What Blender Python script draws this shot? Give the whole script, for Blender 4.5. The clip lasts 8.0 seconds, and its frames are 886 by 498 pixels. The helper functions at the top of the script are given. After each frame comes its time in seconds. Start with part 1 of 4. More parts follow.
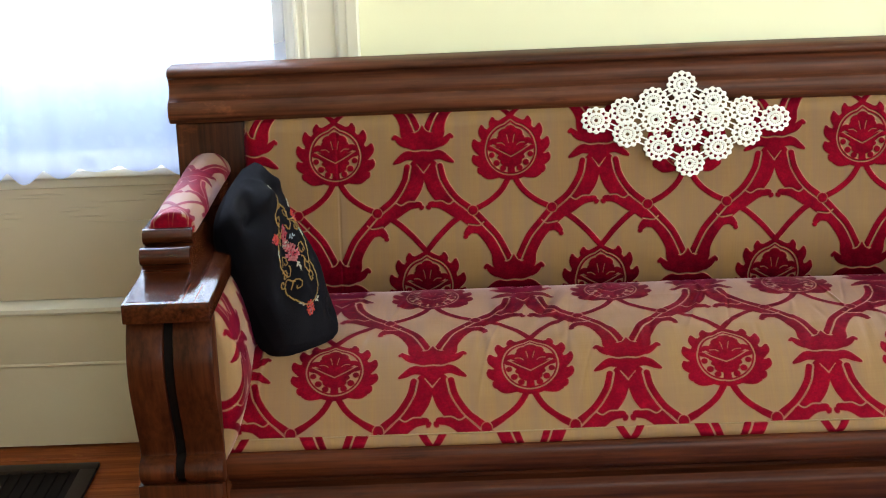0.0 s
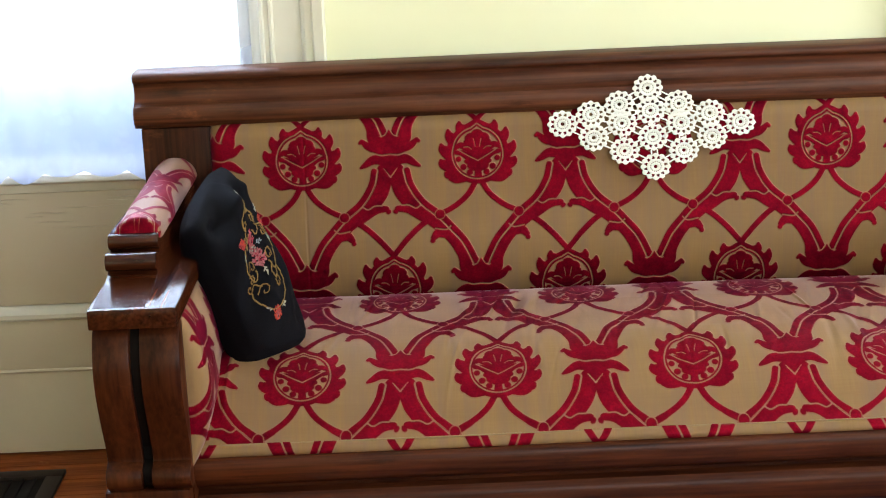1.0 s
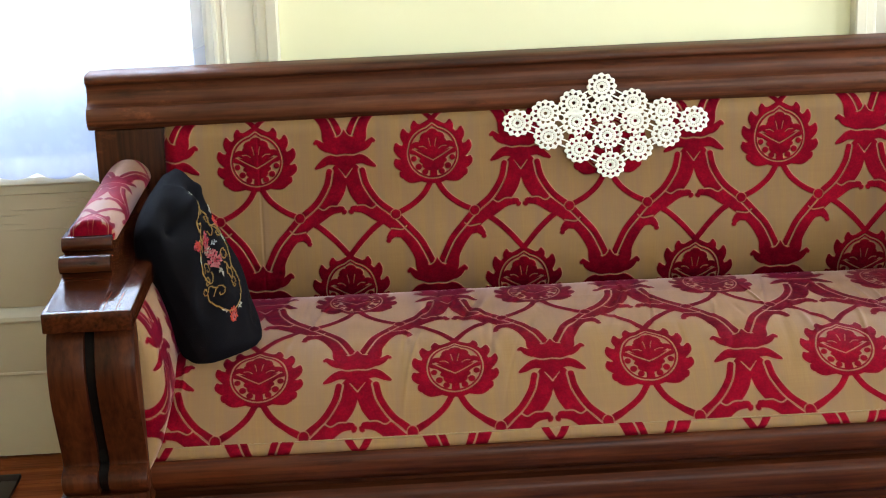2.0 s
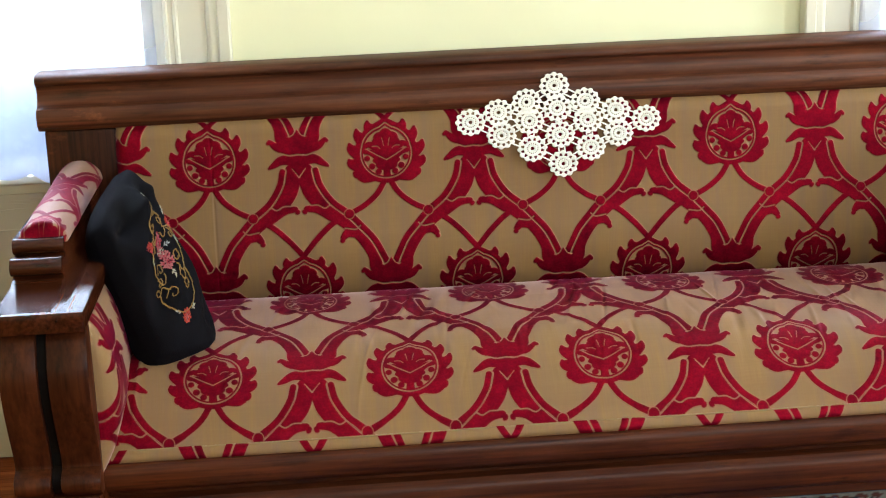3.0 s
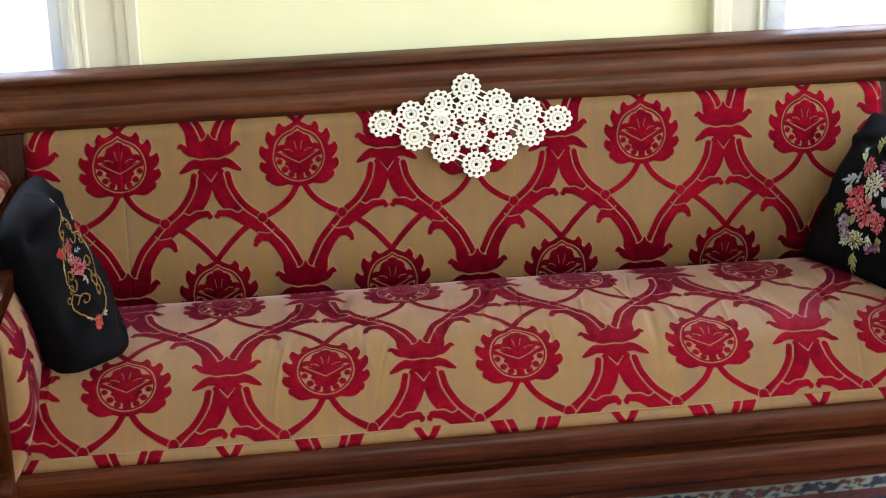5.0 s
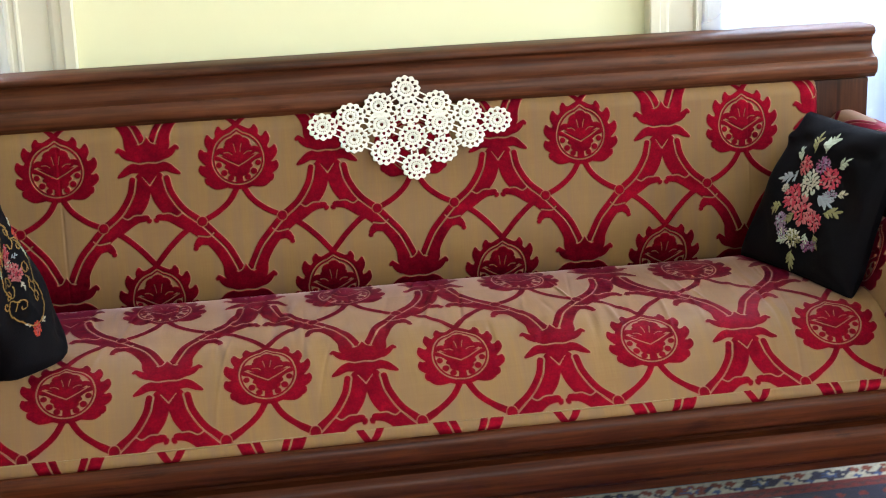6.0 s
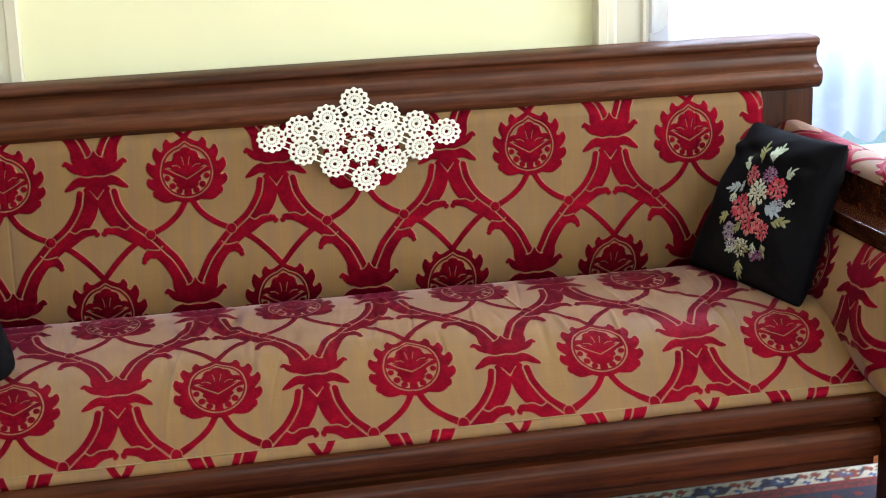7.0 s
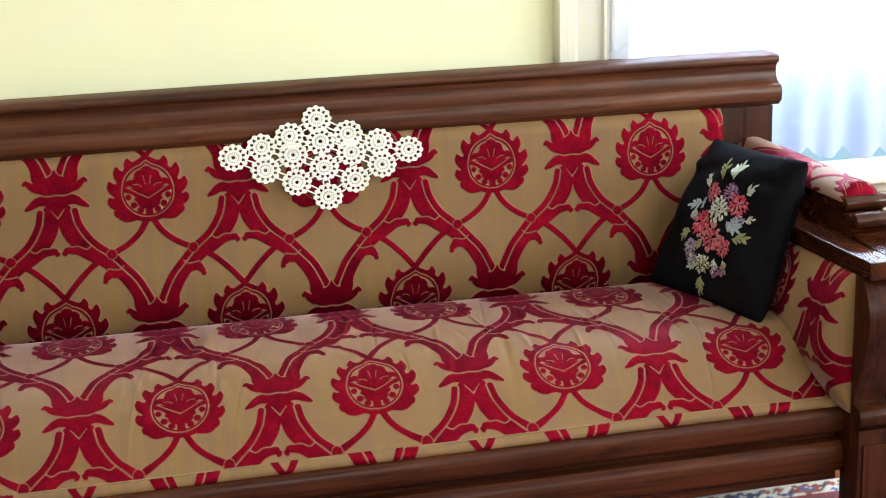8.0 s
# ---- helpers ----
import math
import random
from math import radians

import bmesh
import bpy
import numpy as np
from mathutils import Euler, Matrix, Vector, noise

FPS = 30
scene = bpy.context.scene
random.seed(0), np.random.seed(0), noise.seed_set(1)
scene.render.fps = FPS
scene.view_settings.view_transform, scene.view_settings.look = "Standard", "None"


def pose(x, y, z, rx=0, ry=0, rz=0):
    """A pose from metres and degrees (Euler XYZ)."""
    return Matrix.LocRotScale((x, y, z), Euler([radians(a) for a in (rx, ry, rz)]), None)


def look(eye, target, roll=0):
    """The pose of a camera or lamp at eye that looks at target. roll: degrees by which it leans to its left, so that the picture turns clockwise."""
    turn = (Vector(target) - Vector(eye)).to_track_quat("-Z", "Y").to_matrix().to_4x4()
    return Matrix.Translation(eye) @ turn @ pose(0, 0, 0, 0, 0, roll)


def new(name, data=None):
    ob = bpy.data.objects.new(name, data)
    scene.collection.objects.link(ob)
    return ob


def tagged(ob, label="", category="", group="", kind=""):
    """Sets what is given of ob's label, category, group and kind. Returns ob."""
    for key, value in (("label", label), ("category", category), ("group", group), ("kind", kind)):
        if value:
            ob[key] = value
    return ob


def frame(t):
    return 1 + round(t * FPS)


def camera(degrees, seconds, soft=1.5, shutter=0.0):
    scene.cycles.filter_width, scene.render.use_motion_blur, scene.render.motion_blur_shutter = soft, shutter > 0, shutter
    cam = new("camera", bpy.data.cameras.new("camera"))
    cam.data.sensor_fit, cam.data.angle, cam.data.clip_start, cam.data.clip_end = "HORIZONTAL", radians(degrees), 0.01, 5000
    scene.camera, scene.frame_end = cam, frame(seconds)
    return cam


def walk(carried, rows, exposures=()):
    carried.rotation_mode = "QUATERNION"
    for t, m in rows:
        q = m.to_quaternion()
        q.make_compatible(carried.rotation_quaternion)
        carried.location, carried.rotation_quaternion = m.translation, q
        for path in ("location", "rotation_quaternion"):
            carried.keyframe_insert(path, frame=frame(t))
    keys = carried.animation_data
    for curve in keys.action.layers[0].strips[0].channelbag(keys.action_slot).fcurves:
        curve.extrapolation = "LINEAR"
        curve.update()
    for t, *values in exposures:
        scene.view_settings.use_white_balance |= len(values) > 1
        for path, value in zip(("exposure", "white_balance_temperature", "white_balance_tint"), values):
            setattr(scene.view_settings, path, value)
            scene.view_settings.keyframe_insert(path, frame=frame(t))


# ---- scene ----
cam = camera(32.48, 8.0, soft=1.1)
EYE = (0.1357, -3.0373, 1.3267)
# seconds, pitch, roll, yaw: a head turning on a stand
ROWS = [
    (0.0, -15.50, 2.01, -0.47), (0.5, -15.40, 1.97, -1.07), (1.0, -15.39, 1.94, -1.73), (1.5, -15.42, 1.99, -2.56),
    (3.0, -15.54, 1.87, -5.23), (3.5, -15.56, 1.85, -6.04), (4.0, -15.56, 1.85, -6.84), (4.5, -15.57, 1.81, -7.61),
    (6.0, -15.58, 1.79, -10.86), (6.5, -15.53, 1.72, -11.98), (7.0, -15.20, 1.69, -12.78), (7.5, -14.86, 1.66, -13.52),
    (8.0, -14.57, 1.60, -14.21),
]
walk(cam, [(t, pose(*EYE, 90 + p, r, y)) for t, p, r, y in ROWS], exposures=[(0.0, 0.0), (8.0, 0.0)])

# ---- light ----
world = bpy.data.worlds.new("sky")
scene.world = world
world.use_nodes = True
_n = world.node_tree.nodes
_sky = _n.new("ShaderNodeTexSky")
_sky.sky_type, _sky.sun_disc = "NISHITA", False
_sky.sun_elevation, _sky.sun_rotation = radians(50), radians(200)
world.node_tree.links.new(_sky.outputs[0], _n["Background"].inputs[0])
_n["Background"].inputs[1].default_value = 0.08

# room: x, y, z limits and the openings of the windows
XW, XE, YS, YN, CEIL = -2.7, 4.3, -5.4, 0.20, 3.1
SILL, HEAD = 0.648, 2.50
SILLS_N = (SILL, 0.555)
WIN_N = [(-1.12, -0.173), (1.341, 2.28)]
WIN_S = [(0.6, 1.8), (2.5, 3.7)]
WIN_E = [(-3.5, -2.4), (-1.75, -0.65)]


def window_light(name, place, aim, wide, high, watts, colour):
    """Skylight that comes in at one window."""
    d = bpy.data.lights.new(name, "AREA")
    d.shape, d.size, d.size_y, d.energy, d.color = "RECTANGLE", wide, high, watts, colour
    ob = new(name, d)
    ob.matrix_world = look(place, aim)
    return ob


DAY = (0.60, 0.74, 1.0)
for a, b in WIN_N:
    m = (a + b) / 2
    window_light("window_light", (m, YN + 0.40, 1.78), (m, YN - 1, 1.78), b - a + 0.30, 1.55, 105, DAY)
for a, b in WIN_S:
    m = (a + b) / 2
    window_light("window_light", (m, YS - 0.10, 1.90), (m, YS + 1, 1.90), b - a, 1.2, 40, (0.87, 0.945, 1.0))
for a, b in WIN_E:
    m = (a + b) / 2
    window_light("window_light", (XE + 0.10, m, 1.90), (XE - 1, m, 1.90), b - a, 1.2, 110, (0.87, 0.945, 1.0))


# ---- materials ----
class Mat:
    """A node material with short calls."""

    def __init__(self, name):
        self.m = bpy.data.materials.new(name)
        self.m.use_nodes = True
        self.t = self.m.node_tree
        self.b = self.t.nodes["Principled BSDF"]

    def node(self, kind, **inputs):
        n = self.t.nodes.new(kind)
        for k, v in inputs.items():
            n.inputs[k.replace("_", " ")].default_value = v
        return n

    def link(self, a, b):
        self.t.links.new(a, b)

    def coords(self, scale=(1, 1, 1), turn=(0, 0, 0)):
        c = self.node("ShaderNodeTexCoord")
        mp = self.node("ShaderNodeMapping")
        mp.inputs["Scale"].default_value = scale
        mp.inputs["Rotation"].default_value = turn
        self.link(c.outputs["Object"], mp.inputs["Vector"])
        return mp.outputs["Vector"]

    def noise(self, vec, scale, detail=4.0, rough=0.55):
        n = self.node("ShaderNodeTexNoise", Scale=scale, Detail=detail, Roughness=rough)
        self.link(vec, n.inputs["Vector"])
        return n.outputs["Fac"]

    def ramp(self, fac, stops):
        n = self.node("ShaderNodeValToRGB")
        e = n.color_ramp.elements
        while len(e) < len(stops):
            e.new(0.5)
        for el, (p, c) in zip(e, stops):
            el.position, el.color = p, (*c, 1)
        self.link(fac, n.inputs["Fac"])
        return n.outputs["Color"]

    def mix(self, fac, a, b, blend="MIX"):
        n = self.t.nodes.new("ShaderNodeMix")
        n.data_type, n.blend_type = "RGBA", blend
        for v, s in ((fac, n.inputs[0]), (a, n.inputs[6]), (b, n.inputs[7])):
            if isinstance(v, (int, float)):
                s.default_value = v
            elif isinstance(v, tuple):
                s.default_value = (*v, 1)
            else:
                self.link(v, s)
        return n.outputs[2]

    def node_range(self, value, lo, hi, to_lo=0.0, to_hi=1.0):
        n = self.node("ShaderNodeMapRange", From_Min=lo, From_Max=hi, To_Min=to_lo, To_Max=to_hi)
        self.link(value, n.inputs["Value"])
        return n.outputs[0]

    def bump(self, height, strength, distance=0.002, after=None):
        n = self.node("ShaderNodeBump", Strength=strength, Distance=distance)
        self.link(height, n.inputs["Height"])
        if after:
            self.link(after, n.inputs["Normal"])
        self.link(n.outputs["Normal"], self.b.inputs["Normal"])
        return n.outputs["Normal"]

    def set(self, **v):
        for k, x in v.items():
            s = self.b.inputs[k.replace("_", " ")]
            if isinstance(x, (int, float)):
                s.default_value = x
            elif isinstance(x, tuple):
                s.default_value = (*x, 1)
            else:
                self.link(x, s)
        return self


def wood(name, along, dark, mid, light, gloss=0.45, coat=0.30, polish=0.30):
    k = Mat(name)
    sc = [26, 26, 26]
    sc["xyz".index(along)] = 1.6
    v = k.coords(tuple(sc))
    fine = [160, 160, 160]
    fine["xyz".index(along)] = 5
    v2 = k.coords(tuple(fine))
    v3 = k.coords((3, 3, 3))
    g = k.noise(v, 1.0, 6, 0.6)
    c = k.ramp(g, [(0.28, dark), (0.52, mid), (0.78, light)])
    f = k.noise(v2, 1.0, 3, 0.5)
    c = k.mix(0.35, c, k.ramp(f, [(0.3, dark), (0.7, light)]), "MIX")
    wear = k.noise(v3, 1.0, 5, 0.6)
    c = k.mix(k.ramp(wear, [(0.5, (0, 0, 0)), (0.8, (0.55, 0.55, 0.55))]), c, dark)
    scuff = k.noise(k.coords((7, 9, 12)), 1.0, 9, 0.68)
    c = k.mix(k.ramp(scuff, [(0.64, (0, 0, 0)), (0.76, (0.5, 0.5, 0.5))]), c, tuple(min(x * 2.0, 0.5) for x in light))
    smear = [34, 34, 34]
    smear["xyz".index(along)] = 7
    stain = k.noise(k.coords(tuple(smear)), 1.0, 5, 0.65)
    c = k.mix(k.ramp(stain, [(0.58, (0, 0, 0)), (0.68, (0.6, 0.6, 0.6))]), c, dark)
    ro = k.node("ShaderNodeMapRange", To_Min=gloss - 0.06, To_Max=gloss + 0.16)
    k.link(wear, ro.inputs["Value"])
    k.set(Base_Color=c, Roughness=ro.outputs[0], Coat_Weight=coat, Coat_Roughness=polish, Specular_IOR_Level=0.0)
    k.bump(f, 0.12, 0.0006)
    return k.m


MAHOG = ((0.0075, 0.0017, 0.0008), (0.034, 0.0076, 0.0027), (0.098, 0.0255, 0.0080))
# lighter mahogany for the top rail, with the light it catches painted in
CREST_LIT = ((0.0150, 0.0042, 0.0019), (0.072, 0.0200, 0.0078), (0.190, 0.0600, 0.0230))
# rail and boards: mahogany lightened for the light on the front rail
WOOD_X = wood("mahogany_along", "x", *[tuple(1.35 * q for q in c) for c in MAHOG])
WOOD_Y = wood("mahogany_deep", "y", *MAHOG, 0.45, 0.10, 0.30)
WOOD_TOP = wood("mahogany_polished", "y", *MAHOG, 0.45, 0.5, 0.12)
WOOD_ARM = wood("mahogany_scroll", "x", *MAHOG, 0.40, 0.6, 0.18)
WOOD_CREST = wood("mahogany_crest_lit", "x", *CREST_LIT, 0.48, 0.55, 0.42)
WOOD_Z = wood("mahogany_upright", "z", *MAHOG)
PINE = wood("heart_pine", "x", (0.085, 0.018, 0.005), (0.24, 0.054, 0.013), (0.36, 0.095, 0.024), 0.40, 0.3, 0.25)


def paint(name, colour, rough=0.45, rel=0.15):
    k = Mat(name)
    v = k.coords((1, 1, 1))
    a = k.noise(v, 2.3, 5)
    b = k.noise(v, 90, 3)
    lo = tuple(x * 0.90 for x in colour)
    c = k.mix(a, lo, colour)
    k.set(Base_Color=c, Roughness=rough, Specular_IOR_Level=0.5 if max(colour) > 0.2 else 0.1)
    k.bump(b, rel, 0.001)
    return k.m


YELLOW = paint("yellow_plaster", (0.88, 0.86, 0.57), 0.6)
CREAM = paint("cream_paint", (0.74, 0.70, 0.56), 0.35)
# apron and baseboard: the casing's cream, darkened for the shade below the window
CREAM_SHADED = paint("cream_paint_shaded", (0.51, 0.43, 0.315), 0.4)
WHITE = paint("white_paint", (0.8, 0.8, 0.77), 0.5)
# cap moulding: the same cream, toned down less for that low shade
CAP_DIMMED = paint("cream_paint_dimmed", (0.62, 0.58, 0.48), 0.35)
IRON = paint("dark_iron", (0.007, 0.005, 0.0045), 0.75)
BRONZE = paint("brown_metal", (0.024, 0.015, 0.011), 0.5)
BLACKGAP = paint("black_groove", (0.006, 0.004, 0.003), 0.7)


def damask():
    """Cut velvet on a satin ground: the attribute 'pile' is the distance to the velvet's edge."""
    k = Mat("damask_velvet")
    at = k.node("ShaderNodeAttribute")
    at.attribute_name = "pile"
    v = k.coords((1, 1, 1))
    wob = k.noise(v, 420, 2)
    wv = k.node("ShaderNodeMath")
    wv.operation = "MULTIPLY_ADD"
    wv.inputs[1].default_value, wv.inputs[2].default_value = 0.0012, -0.0006
    k.link(wob, wv.inputs[0])
    ad = k.node("ShaderNodeMath")
    ad.operation = "ADD"
    k.link(at.outputs["Fac"], ad.inputs[0])
    k.link(wv.outputs[0], ad.inputs[1])
    mr = k.node("ShaderNodeMapRange", From_Min=0.0009, From_Max=-0.0009)
    k.link(ad.outputs[0], mr.inputs["Value"])
    f = mr.outputs[0]
    slub = k.noise(k.coords((14, 260, 260)), 1.0, 3)
    warp = k.noise(k.coords((420, 18, 18)), 1.0, 3)
    big = k.noise(v, 3.0, 3)
    gold = k.mix(slub, (0.192, 0.106, 0.034), (0.232, 0.130, 0.046))
    gold = k.mix(0.3, gold, k.ramp(warp, [(0.3, (0.190, 0.105, 0.038)), (0.7, (0.250, 0.144, 0.054))]))
    # greyer streaks: slubs, and the satin's mauve sheen put into the colour
    streak = k.noise(k.coords((38, 1.5, 1.5)), 1.0, 4, 0.6)
    gold = k.mix(k.ramp(streak, [(0.42, (0, 0, 0)), (0.72, (0.75, 0.75, 0.75))]), gold, (0.172, 0.100, 0.060))
    shade = k.noise(v, 7, 4, 0.6)
    gold = k.mix(k.ramp(shade, [(0.45, (0, 0, 0)), (0.75, (0.45, 0.45, 0.45))]), gold, (0.190, 0.114, 0.048))
    nap = k.ramp(k.noise(v, 30, 6, 0.72), [(0.33, (0, 0, 0)), (0.66, (1, 1, 1))])
    red = k.mix(nap, (0.070, 0.0008, 0.0065), (0.215, 0.0028, 0.0135))
    red = k.mix(k.ramp(big, [(0.35, (0, 0, 0)), (0.7, (0.5, 0.5, 0.5))]), red, (0.255, 0.0036, 0.0155))
    hair = k.noise(v, 260, 3, 0.6)
    red = k.mix(k.ramp(hair, [(0.35, (0.3, 0.3, 0.3)), (0.6, (0, 0, 0))]), red, (0.070, 0.0008, 0.005))
    # uncut loops in a paler thread bind the velvet's edge
    loop = k.ramp(k.node_range(ad.outputs[0], -0.0004, 0.0026), [(0.0, (0, 0, 0)), (0.25, (0.36, 0.36, 0.36)), (0.55, (0.30, 0.30, 0.30)), (1.0, (0, 0, 0))])
    base = k.mix(f, gold, red)
    k.set(Base_Color=k.mix(loop, base, (0.28, 0.105, 0.075)))
    k.set(Metallic=k.node_range(f, 0.0, 1.0, 0.0, 0.70))
    ro = k.node("ShaderNodeMapRange", To_Min=0.58, To_Max=0.52)
    k.link(f, ro.inputs["Value"])
    k.set(Roughness=ro.outputs[0])
    sp = k.node("ShaderNodeMapRange", To_Min=0.24, To_Max=0.03)
    k.link(f, sp.inputs["Value"])
    k.set(Specular_IOR_Level=sp.outputs[0])
    sh = k.node("ShaderNodeMapRange", To_Min=0.31, To_Max=0.07)
    k.link(f, sh.inputs["Value"])
    k.set(Sheen_Weight=sh.outputs[0], Sheen_Roughness=0.4)
    k.set(Sheen_Tint=k.mix(f, (0.92, 0.62, 0.80), (1.0, 0.10, 0.50)))
    n1 = k.bump(f, 0.55, 0.0012)
    k.bump(slub, 0.18, 0.0006, n1)
    return k.m


DAMASK = damask()


def cloth(name, colour, sheen=0.2, rel=0.4, scale=700):
    k = Mat(name)
    v = k.coords((1, 1, 1))
    a, b = k.noise(v, 12, 4), k.noise(v, scale, 2)
    c = k.mix(a, tuple(x * 0.75 for x in colour), tuple(min(1, x * 1.2) for x in colour))
    k.set(Base_Color=c, Roughness=0.85, Sheen_Weight=sheen, Specular_IOR_Level=0.06)
    k.bump(b, rel, 0.0008)
    return k.m


BLACK = cloth("black_wool", (0.0046, 0.0042, 0.0056), 0.0, 0.6, 500)
CROCHET = cloth("white_cotton", (0.86, 0.84, 0.75), 0.0, 0.6)
THREADS = {n: cloth(n + "_thread", c, 0.1, 0.6, 1200) for n, c in dict(
    gold=(0.36, 0.22, 0.07), rose=(0.42, 0.045, 0.075), pink=(0.44, 0.14, 0.15), coral=(0.55, 0.07, 0.045),
    cream=(0.46, 0.44, 0.36), lilac=(0.26, 0.17, 0.26), plum=(0.22, 0.06, 0.15), leaf=(0.24, 0.23, 0.11),
    sage=(0.40, 0.45, 0.36), grey=(0.30, 0.34, 0.38)).items()}


def lace():
    """Sheer white netting with denser flowers towards its hem."""
    k = Mat("lace_net")
    v = k.coords((1, 1, 1))
    tr = k.node("ShaderNodeBsdfTransparent")
    tl = k.node("ShaderNodeBsdfTranslucent")
    tl.inputs[0].default_value = (0.15, 0.18, 0.26, 1)
    df = k.node("ShaderNodeBsdfDiffuse")
    df.inputs[0].default_value = (0.66, 0.69, 0.84, 1)
    m1 = k.node("ShaderNodeMixShader")
    m1.inputs[0].default_value = 0.45
    k.link(tl.outputs[0], m1.inputs[1])
    k.link(df.outputs[0], m1.inputs[2])
    vo = k.node("ShaderNodeTexVoronoi", Scale=34.0)
    k.link(v, vo.inputs["Vector"])
    fl = k.noise(v, 13, 3)
    at = k.node("ShaderNodeAttribute")
    at.attribute_name = "hem"
    blot = k.ramp(fl, [(0.46, (0, 0, 0)), (0.56, (1, 1, 1))])
    ring = k.ramp(vo.outputs["Distance"], [(0.28, (1, 1, 1)), (0.5, (0.25, 0.25, 0.25))])
    pat = k.mix(1.0, blot, ring, "MULTIPLY")
    dens = k.mix(at.outputs["Fac"], (0.24, 0.24, 0.24), k.mix(pat, (0.90, 0.90, 0.90), (0.97, 0.97, 0.97)))
    m2 = k.node("ShaderNodeMixShader")
    k.link(dens, m2.inputs[0])
    k.link(tr.outputs[0], m2.inputs[1])
    k.link(m1.outputs[0], m2.inputs[2])
    k.link(m2.outputs[0], k.t.nodes["Material Output"].inputs["Surface"])
    return k.m


LACE = lace()


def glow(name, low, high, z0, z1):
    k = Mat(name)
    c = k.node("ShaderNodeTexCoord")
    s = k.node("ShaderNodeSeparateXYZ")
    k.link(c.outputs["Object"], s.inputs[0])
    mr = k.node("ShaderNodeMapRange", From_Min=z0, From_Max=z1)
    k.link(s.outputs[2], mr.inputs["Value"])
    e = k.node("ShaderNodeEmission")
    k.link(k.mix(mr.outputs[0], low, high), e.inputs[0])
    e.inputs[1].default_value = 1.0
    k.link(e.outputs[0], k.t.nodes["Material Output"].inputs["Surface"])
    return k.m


# glowing board stands for the daylight outside, bluer and dimmer towards its foot
OUTSIDE = glow("daylight_glow", (0.42, 0.72, 0.90), (3.0, 3.6, 3.9), -0.45, 0.45)


def rug_wool():
    k = Mat("rug_wool")
    at = k.node("ShaderNodeAttribute")
    at.attribute_name = "dye"
    v = k.coords((1, 1, 1))
    n = k.noise(v, 520, 2)
    c = k.mix(0.5, at.outputs["Color"], k.mix(n, (0.45, 0.45, 0.45), (1, 1, 1)), "MULTIPLY")
    k.set(Base_Color=c, Roughness=0.95, Sheen_Weight=0.2)
    k.bump(n, 0.6, 0.002)
    return k.m


RUG = rug_wool()


def clear_glass():
    k = Mat("window_glass")
    k.set(Base_Color=(1.0, 1.0, 1.0), Roughness=0.0, Transmission_Weight=1.0, IOR=1.45)
    return k.m


GLASS = clear_glass()


# ---- building helpers ----
def soften(bm, angle=38):
    bmesh.ops.recalc_face_normals(bm, faces=bm.faces[:])
    for f in bm.faces:
        f.smooth = True
    for e in bm.edges:
        if len(e.link_faces) == 2:
            e.smooth = e.calc_face_angle(0) < radians(angle)


def part(name, bm, material, parent=None, label="", angle=38):
    """Links a bmesh as one mesh object under a thing or a part."""
    soften(bm, angle)
    me = bpy.data.meshes.new(name)
    bm.to_mesh(me)
    bm.free()
    for m in (material if isinstance(material, (list, tuple)) else [material]):
        me.materials.append(m)
    ob = new(name, me)
    ob.parent = parent
    if label:
        ob["label"] = label
    return ob


def thing(name, place, label, category, group="", kind=""):
    ob = new(name)
    ob.location = place
    ob.empty_display_size = 0.1
    return tagged(ob, label, category, group, kind)


def under(ob, parent):
    """Makes ob a part of parent and leaves it where it is; parents are only moved, not turned."""
    ob.parent = parent
    p, off = parent, Vector((0, 0, 0))
    while p:
        off += p.location
        p = p.parent
    ob.location = ob.location - off
    return ob


def box(bm, x0, x1, y0, y1, z0, z1, bevel=0.0):
    vs = [bm.verts.new((x, y, z)) for x in (x0, x1) for y in (y0, y1) for z in (z0, z1)]
    fs = [bm.faces.new([vs[i] for i in q]) for q in ((0, 1, 3, 2), (4, 6, 7, 5), (0, 4, 5, 1), (2, 3, 7, 6), (0, 2, 6, 4), (1, 5, 7, 3))]
    if bevel:
        es = {e for f in fs for e in f.edges}
        bmesh.ops.bevel(bm, geom=list(es), offset=bevel, segments=2, profile=0.6, affect="EDGES")
    return bm


def boxes(*b, bevel=0.0):
    bm = bmesh.new()
    for q in b:
        t = bmesh.new()
        box(t, *q, bevel=bevel)
        me = bpy.data.meshes.new("t")
        t.to_mesh(me)
        t.free()
        bm.from_mesh(me)
        bpy.data.meshes.remove(me)
    return bm


def smooth_line(pts, n=6):
    """Points along a soft curve through pts."""
    p = [np.array(q, float) for q in pts]
    p = [2 * p[0] - p[1], *p, 2 * p[-1] - p[-2]]
    out = []
    for i in range(1, len(p) - 2):
        for k in range(n):
            t = k / n
            out.append(0.5 * (2 * p[i] + (p[i + 1] - p[i - 1]) * t + (2 * p[i - 1] - 5 * p[i] + 4 * p[i + 1] - p[i + 2]) * t * t
                              + (3 * p[i] - 3 * p[i + 1] + p[i + 2] - p[i - 1]) * t ** 3))
    out.append(p[-2])
    return out


